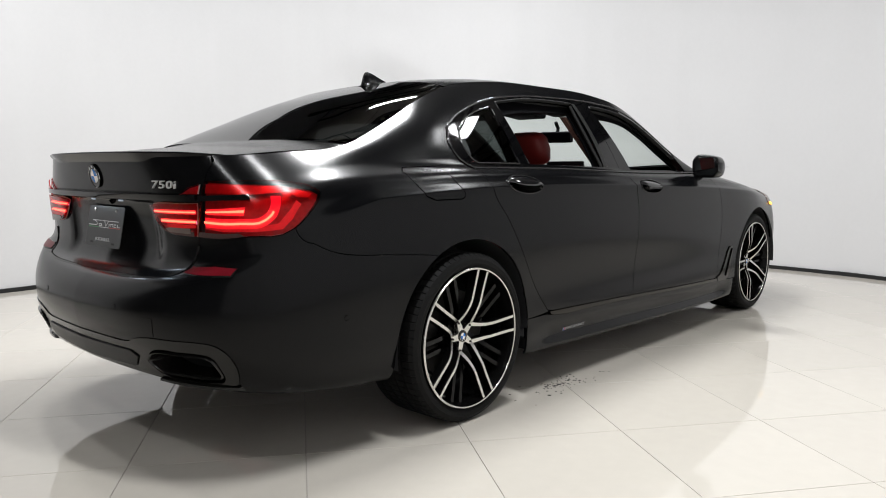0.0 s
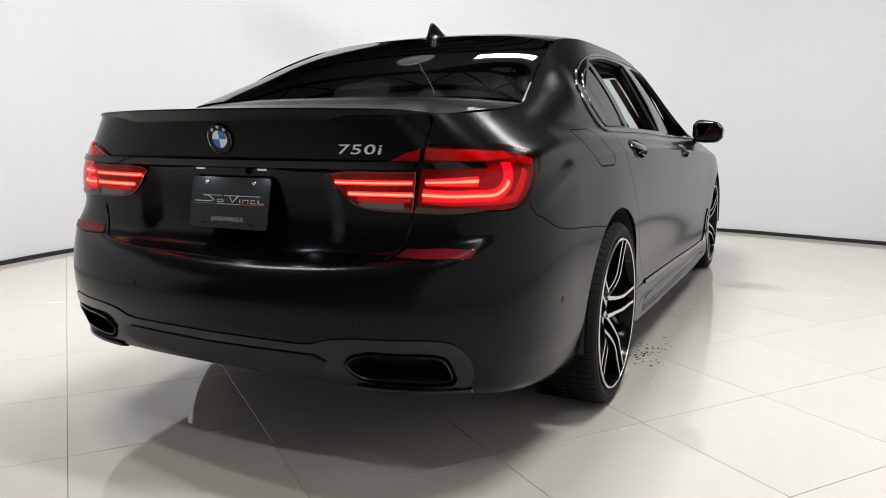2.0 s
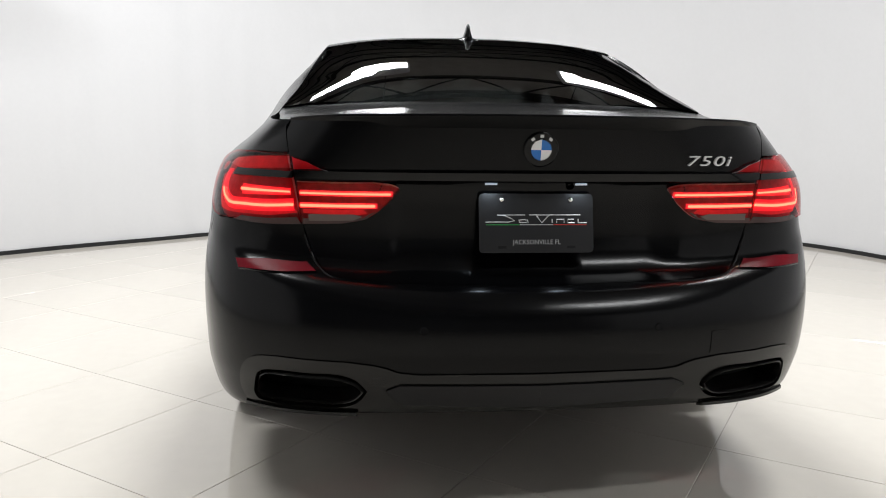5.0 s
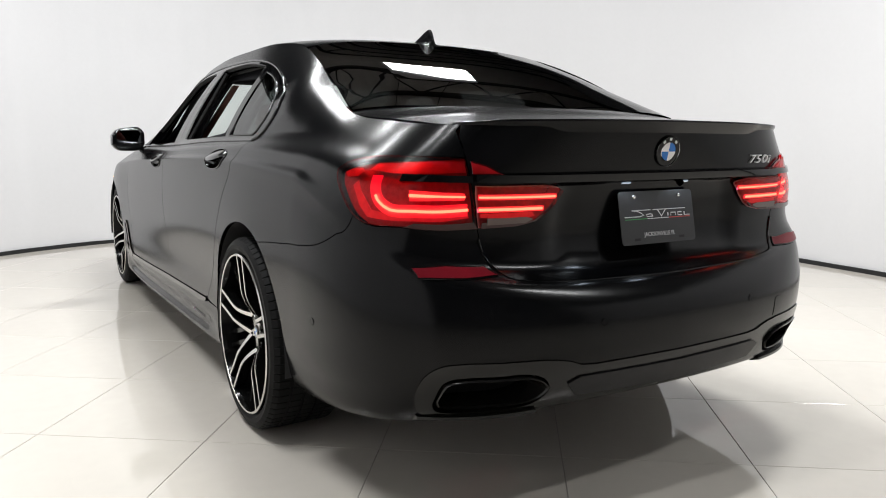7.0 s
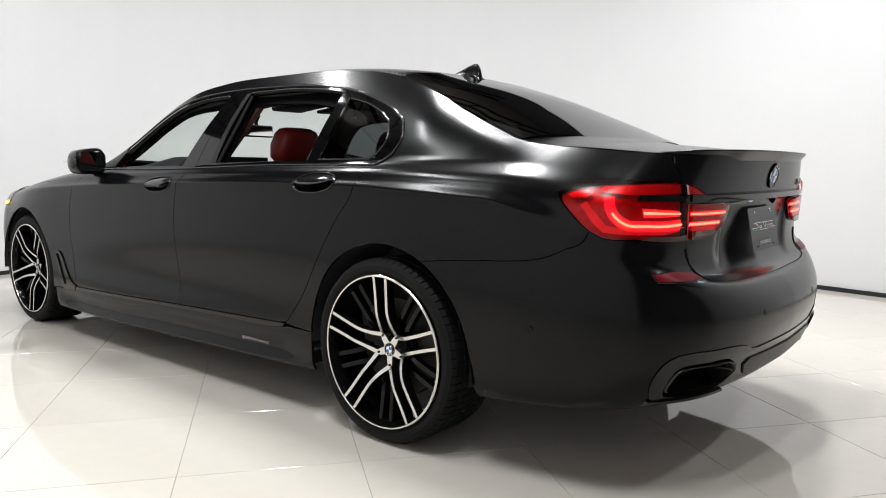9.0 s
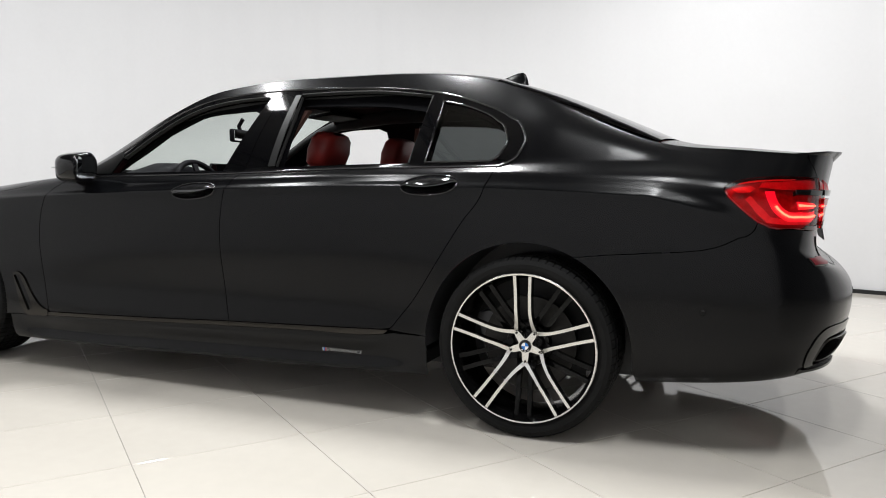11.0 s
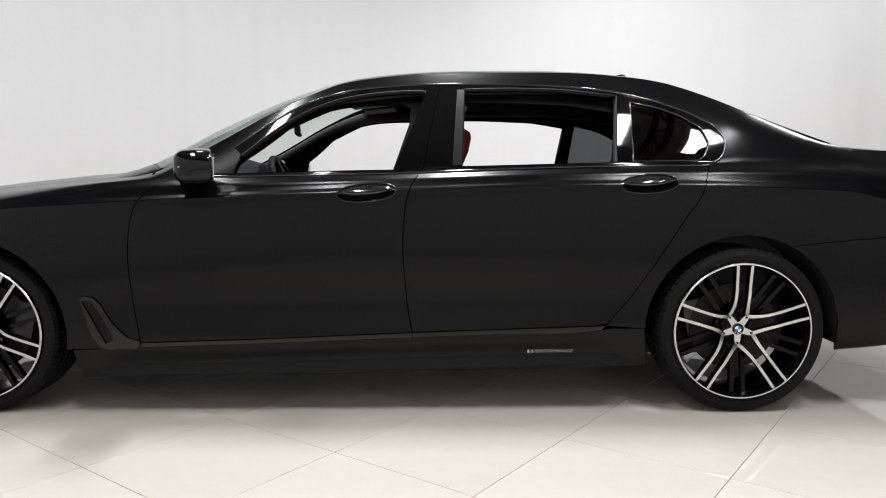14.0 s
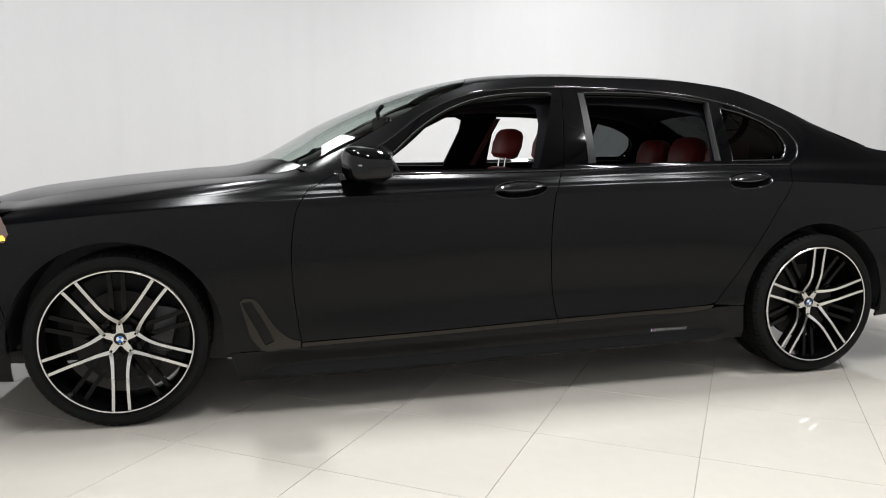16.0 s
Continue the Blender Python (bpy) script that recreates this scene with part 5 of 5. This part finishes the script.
box(bm, (3.55, 1.2, 0.06), Matrix.Translation((1.60, 0, 0.20)))
box(bm, (0.60, 0.8, 0.06), Matrix.Translation((-0.70, 0, 0.34)))
box(bm, (0.40, 1.45, 0.06), Matrix.Translation((-0.58, 0, 0.36)))
box(bm, (0.55, 1.3, 0.05), Matrix.Translation((3.72, 0, 0.24)))
box(bm, (0.9, 1.28, 0.3), Matrix.Translation((0.0, 0, 0.36)))
box(bm, (0.9, 1.28, 0.3), Matrix.Translation((3.2, 0, 0.36)))
part("underbody", bm, PLASTIC, car, "black underbody", smooth=False)
head_poly = [(x, float(rail_y(x)) - 0.01) for x in np.linspace(0.05, 1.75, 24)] + [(1.75 - 0.12 * (1 - (y / 0.62) ** 2), y) for y in np.linspace(0.60, 0, 10)] + [(0.05, 0.0)]
whole("headliner", head_poly, HEADLINER, car, "black roof lining", surface=crown, step=TOP_STEP, offset=-0.045, depth=0.03, gap=0)
for side in (1, -1):  # roof rail lining
    bm = bmesh.new()
    pts = []
    for x in np.linspace(0.05, 2.40, 30):
        pts.append((x, (float(rail_y(x)) - 0.02) * side, float(rail_z(x)) - np.interp(x, [1.6, 1.95], [0.075, 0.042])))
    tube(bm, pts, [float(np.interp(p[0], [1.6, 1.95], [0.042, 0.022])) for p in pts], 10)
    part("rail_lining", bm, HEADLINER, car)
bm = bmesh.new()
box(bm, (2.1, 1.5, 0.04), Matrix.Translation((1.45, 0, 0.36)))
part("cabin_floor", bm, TRIMDARK, car, smooth=False)
bm = bmesh.new()
box(bm, (0.12, 1.27, 0.62), Matrix.Translation((-0.08, 0, 0.70)) @ pose(0, 0, 0, 0, -14, 0), 0.02)
box(bm, (0.55, 1.35, 0.03), Matrix.Translation((-0.20, 0, 1.02)), 0.01)
part("parcel_shelf", bm, TRIMDARK, car)

# dashboard
rings = []
for y in np.linspace(-0.74, 0.74, 15):
    hump = 0.075 * math.exp(-((y - 0.37) / 0.2) ** 2)
    rings.append([(2.62, y, 0.60), (2.62, y, 0.985), (2.38, y, 1.0 + hump * 0.4), (2.27, y, 1.002 + hump * 0.95), (2.19, y, 1.0 + hump), (2.11, y, 0.985 + hump * 0.9), (2.09, y, 0.96 + hump * 0.5), (2.16, y, 0.80), (2.22, y, 0.60)])
bm = bmesh.new()
loft(bm, rings)
part("dashboard", bm, TRIMDARK, car, "black dashboard", angle=50)
bm = bmesh.new()
box(bm, (0.02, 0.30, 0.11), Matrix.Translation((2.13, 0.0, 1.02)) @ pose(0, 0, 0, 0, -12, 0), 0.006)
part("screen", bm, GLOSS, car, "dark centre screen")
bm = bmesh.new()
ms = Matrix.Translation((1.985, 0.37, 0.905)) @ pose(0, 0, 0, 0, -66, 0)
tube(bm, [ms @ Vector((0.185 * math.cos(a), 0.185 * math.sin(a), 0)) for a in (2 * math.pi * i / 40 for i in range(40))], 0.016, 10, closed=True)
box(bm, (0.10, 0.13, 0.04), ms @ Matrix.Translation((-0.0, 0, 0.02)), 0.015)
for a in (0, 180, 270):
    box(bm, (0.12, 0.035, 0.015), ms @ pose(0, 0, 0, 0, 0, a + 90) @ Matrix.Translation((0.11, 0, 0.01)), 0.004)
part("steering_wheel", bm, TRIMDARK, car, "black leather steering wheel")
bm = bmesh.new()
box(bm, (0.03, 0.24, 0.075), Matrix.Translation((2.01, 0, 1.235)) @ pose(0, 0, 0, 0, 2, 8), 0.014, 3)
tube(bm, [(2.02, 0, 1.255), (2.03, 0, 1.295), (2.0, 0, 1.335)], 0.012, 8)
part("cabin_mirror", bm, TRIMDARK, car, "black rear-view mirror")
bm = bmesh.new()
box(bm, (0.004, 0.22, 0.058), Matrix.Translation((2.01, 0, 1.235)) @ pose(0, 0, 0, 0, 2, 8) @ Matrix.Translation((-0.0155, 0, 0)))
part("mirror_face", bm, mat("mirror_face", (0.75, 0.75, 0.75), 0.05, metal=1.0), car, "rear-view mirror glass", smooth=False)
bm = bmesh.new()
box(bm, (0.26, 0.22, 0.05), Matrix.Translation((1.60, 0, 1.378)) @ pose(0, 0, 0, 0, 6, 0), 0.015)
part("roof_console", bm, TRIMDARK, car)
for y in (0.40, -0.40):
    bm = bmesh.new()
    box(bm, (0.17, 0.40, 0.02), Matrix.Translation((1.60, y, 1.362)) @ pose(0, 0, 0, 0, 6, 0), 0.008)
    part("sun_visor", bm, TRIMDARK, car)
bm = bmesh.new()
box(bm, (1.5, 0.26, 0.30), Matrix.Translation((1.45, 0, 0.52)), 0.03)
part("centre_console", bm, TRIMDARK, car)


def pad(bm, rows):
    """A cushion lofted through rings: centre, half sizes along two axes."""
    out = []
    for (cx_, cy_, cz_), (ux, uz), half_w, half_t in rows:
        ring = []
        for k in range(20):
            t = 2 * math.pi * k / 20
            c, s = math.cos(t), math.sin(t)
            a, b = math.copysign(abs(c) ** 0.55, c) * half_w, math.copysign(abs(s) ** 0.6, s) * half_t
            ring.append((cx_ + ux * b, cy_ + a, cz_ + uz * b))
        out.append(ring)
    loft(bm, out)


def seat(name, x, y, width, rest_x, rest_z, posts=True):
    st = new(name)
    st.parent = car
    bm = bmesh.new()
    pad(bm, [((x + 0.22 - 0.0, y, 0.60), (0, 1), width, 0.05), ((x + 0.10, y, 0.62), (0, 1), width, 0.085), ((x + 0.50, y, 0.645), (0, 1), width * 0.97, 0.07), ((x + 0.55, y, 0.63), (0, 1), width * 0.9, 0.03)])
    part("cushion", bm, LEATHER, st, "red leather seat cushion")
    bm = bmesh.new()
    rows = []
    for f, w, t in ((0, 0.9, 0.04), (0.06, 1, 0.075), (0.5, 1.02, 0.085), (0.85, 0.9, 0.07), (0.97, 0.75, 0.055), (1.0, 0.66, 0.03)):
        rows.append(((x + 0.10 - 0.16 * f, y, 0.55 + 0.44 * f), (0.94, 0.34), width * w, t))
    pad(bm, rows)
    part("backrest", bm, LEATHER, st, "red leather backrest")
    bm = bmesh.new()
    rows = []
    for f, w, t in ((0, 0.78, 0.035), (0.1, 0.93, 0.05), (0.45, 1.0, 0.056), (0.8, 0.9, 0.052), (0.94, 0.75, 0.042), (1.0, 0.55, 0.02)):
        rows.append(((rest_x + 0.02 - 0.05 * f, y, rest_z - 0.098 + 0.172 * f), (0.97, 0.2), 0.135 * w, t * 1.25))
    pad(bm, rows)
    part("headrest", bm, LEATHER, st, "red leather headrest")
    for dy in (0.055, -0.055) if posts else ():
        bm = bmesh.new()
        tube(bm, [(rest_x + 0.02, y + dy, rest_z - 0.06), (rest_x + 0.035, y + dy, rest_z - 0.16), (rest_x + 0.04, y + dy, rest_z - 0.2)], 0.0065, 8)
        part("headrest_post", bm, CHROME, st, "chrome post")
    return st


seat("front_seat", 1.25, 0.37, 0.25, 1.19, 1.14)
seat("front_seat", 1.25, -0.37, 0.25, 1.17, 1.15)
seat("rear_seat", 0.22, 0.385, 0.25, 0.16, 1.09, False)
seat("rear_seat", 0.22, -0.385, 0.25, 0.16, 1.09, False)
seat("rear_seat", 0.22, 0.0, 0.13, 0.16, 1.10, False)
# ---------------- the hall ----------------
RING = [(-5.4, -2.0), (-4.6, -2.85), (-3.6, -3.38), (-2.6, -3.62), (-1.4, -3.88), (-0.2, -4.1), (1.15, -4.26), (2.5, -4.25), (3.5, -4.05), (4.2, -3.72), (4.72, -3.2), (5.05, -2.5), (5.28, -1.7), (5.46, -0.95), (5.52, -0.1),
        (5.46, 0.75), (5.1, 1.6), (4.45, 2.45), (3.8, 3.28), (3.2, 3.86), (2.6, 4.12), (1.4, 4.12), (0.2, 3.97), (-0.8, 3.93), (-1.8, 3.82), (-2.8, 3.5), (-3.6, 2.95)]
CURTAIN_H = 3.15
floor = tagged(new("floor"), "pale glossy porcelain tile floor laid diagonally", "floor", kind="structure")
bm = bmesh.new()
box(bm, (18, 14, 0.1), Matrix.Translation((1.5, 0, -0.053)))
part("grout_bed", bm, GROUT, floor, smooth=False)
TILE_SIZE, TILE_TURN = 0.612, 53.4
ut, wt = Vector((math.cos(radians(TILE_TURN)), math.sin(radians(TILE_TURN)), 0)), Vector((-math.sin(radians(TILE_TURN)), math.cos(radians(TILE_TURN)), 0))
bm = bmesh.new()
box(bm, (TILE_SIZE - 0.0022, TILE_SIZE - 0.0022, 0.012), Matrix.Translation((0, 0, -0.006)), 0.001, 1)
me_tile = bpy.data.meshes.new("tile")
bm.to_mesh(me_tile)
bm.free()
me_tile.materials.append(TILE)
cells = []
for i in range(-26, 27):
    for j in range(-26, 27):
        p = ut * (-0.985 + TILE_SIZE * (i + 0.5)) + wt * (-1.116 + TILE_SIZE * (j + 0.5))
        if -7.4 < p.x < 10.4 and -6.9 < p.y < 6.9:
            cells.append(p)
cells.sort(key=lambda p: (p.x - 0.8) ** 2 + p.y ** 2)
for p in cells[:300]:
    t = new("tile", me_tile)
    t.parent = floor
    t.matrix_basis = Matrix.Translation(p) @ pose(0, 0, 0, 0, 0, TILE_TURN)
bm = bmesh.new()
for p in cells[300:]:
    box(bm, (TILE_SIZE - 0.003, TILE_SIZE - 0.003, 0.012), Matrix.Translation(p) @ pose(0, 0, -0.006, 0, 0, TILE_TURN))
tagged(part("far_tiles", bm, TILE, floor, smooth=False), kind="stuff")

px, py = np.array(RING).T
dist = np.r_[0, np.cumsum(np.hypot(np.diff(px), np.diff(py)))]
fx, fy = spline(dist, px), spline(dist, py)
tt = np.linspace(0, dist[-1], 900)
rx, ry = fx(tt), fy(tt)
tx, ty = np.gradient(rx), np.gradient(ry)
ln = np.hypot(tx, ty)
nx, ny = ty / ln, -tx / ln
fold = np.array([0.028 * noise.noise((t * 1.7, 3, 0)) + 0.011 * noise.noise((t * 5, 8, 0)) for t in tt])
verts, faces = [], []
levels = [0.03, 0.032, 0.05, 0.5, 1.1, 1.8, 2.5, CURTAIN_H - 0.02, CURTAIN_H - 0.002, CURTAIN_H]
for li, z in enumerate(levels):
    amt = 1 - 0.25 * z / CURTAIN_H
    for i in range(len(tt)):
        verts.append((rx[i] + nx[i] * fold[i] * amt, ry[i] + ny[i] * fold[i] * amt, z))
n = len(tt)
for li in range(len(levels) - 1):
    for i in range(n - 1):
        faces.append((li * n + i, li * n + i + 1, (li + 1) * n + i + 1, (li + 1) * n + i))
curtain = tagged(new("curtain"), "white cloth curtain hung in a ring around the car", "curtain", kind="structure")
cloth = obj("curtain_cloth", verts, faces, CLOTH, curtain)
sol = cloth.modifiers.new("thick", "SOLIDIFY")
sol.thickness = 0.004
bm = bmesh.new()
tube(bm, [(rx[i], ry[i], CURTAIN_H + 0.03) for i in range(0, n, 12)], 0.025, 8)
part("curtain_rail", bm, STEEL, curtain)
bm = bmesh.new()
hem = [[(rx[i] + nx[i] * a, ry[i] + ny[i] * a, z) for a, z in ((-0.03, 0.001), (0.03, 0.001), (0.03, 0.034), (-0.03, 0.034))] for i in range(0, n, 6)]
loft(bm, hem)
part("black_hem", bm, BLACKCLOTH, curtain, "black strip under the curtain", smooth=False)

# hall shell
for nm, size, at in (("wall_north", (18.4, 0.2, 5.8), (1.5, 7.1, 2.8)), ("wall_south", (18.4, 0.2, 5.8), (1.5, -7.1, 2.8)),
                     ("wall_east", (0.2, 14, 5.8), (10.6, 0, 2.8)), ("wall_west", (0.2, 14, 5.8), (-7.6, 0, 2.8))):
    bm = bmesh.new()
    box(bm, size, Matrix.Translation(at))
    tagged(part(nm, bm, HALLWALL, None, smooth=False), "plain dim grey hall wall", "wall", kind="structure")
bm = bmesh.new()
box(bm, (18.4, 14.4, 0.15), Matrix.Translation((1.5, 0, 5.78)))
tagged(part("ceiling", bm, ROOFDECK, None, smooth=False), "grey metal roof deck of the hall", "ceiling", kind="structure")
bm = bmesh.new()
box(bm, (18.4, 14.4, 0.1), Matrix.Translation((1.5, 0, -0.16)))
tagged(part("ground", bm, GROUT, None, smooth=False), "concrete slab below the tiles", "ground", kind="structure")

for f in FIXTURES:
    lamp = tagged(new("ceiling_lamp"), "bright white linear ceiling lamp hung on two rods", "lamp", "ceiling lamps")
    bm = bmesh.new()
    box(bm, (f[3] + 0.06, f[4] + 0.06, 0.06), pose(f[0], f[1], LAMP_Z + 0.04, 0, 0, f[2]), 0.01)
    part("housing", bm, LAMPBODY, lamp)
    for d in (-0.4, 0.4):
        bm = bmesh.new()
        a = pose(f[0], f[1], 0, 0, 0, f[2]) @ Vector((d, 0, 0))
        tube(bm, [(a.x, a.y, LAMP_Z + 0.06), (a.x, a.y, 5.71)], 0.006, 6)
        part("rod", bm, STEEL, lamp)
    lt = area_lamp(*f)
    lt.parent = lamp
for x in (-5.0, -3.2, -1.4, 0.4, 2.2, 4.0, 5.8, 7.6, 9.4):
    tr = tagged(new("roof_truss"), "dark steel roof truss with zigzag webs", "truss", "roof trusses")
    for nm, z in (("top_chord", 5.62), ("bottom_chord", 5.08)):
        bm = bmesh.new()
        box(bm, (0.07, 14.0, 0.08), Matrix.Translation((x, 0, z)))
        part(nm, bm, STEEL, tr, smooth=False)
    for i in range(20):
        y0 = -7 + 0.7 * i
        bm = bmesh.new()
        tube(bm, [(x, y0, 5.08 if i % 2 else 5.62), (x, y0 + 0.7, 5.62 if i % 2 else 5.08)], 0.018, 6)
        part("web", bm, STEEL, tr)

# round dish hung from the roof
dish = tagged(new("hanging_dish"), "pale grey round dish hung from the roof on a rod", "dish")
bm = bmesh.new()
lathe(bm, [(0.0, 0.03), (0.10, 0.022), (0.18, 0.0), (0.185, -0.006), (0.18, -0.008), (0.10, 0.012), (0.0, 0.02)], 40, Matrix.Translation((2.3, 1.5, 3.25)))
part("bowl", bm, LAMPBODY, dish)
bm = bmesh.new()
tube(bm, [(2.3, 1.5, 3.27), (2.3, 1.5, 5.71)], 0.008, 8)
part("rod", bm, STEEL, dish)

# grit beside the right rear wheel
bm = bmesh.new()
rng = random.Random(4)
for i in range(110):
    a, r = rng.random() * 6.28, abs(rng.gauss(0, 0.09))
    s = rng.uniform(0.0015, 0.005) if i > 8 else rng.uniform(0.004, 0.008)
    p = Matrix.Translation((0.66 + r * math.cos(a) * 1.6, -0.93 + r * math.sin(a) * 0.6, s * 0.2)) @ pose(0, 0, 0, 0, 0, rng.random() * 360)
    bmesh.ops.create_icosphere(bm, subdivisions=1, radius=s, matrix=p @ Matrix.Diagonal((1.5, 0.8, 0.35, 1)))
GRIT = mat("dark_grit", (0.03, 0.028, 0.025), 0.9)
tagged(part("grit", bm, GRIT, None, smooth=False), "scattered dark grit on the pale tiles", "dirt", kind="stuff")
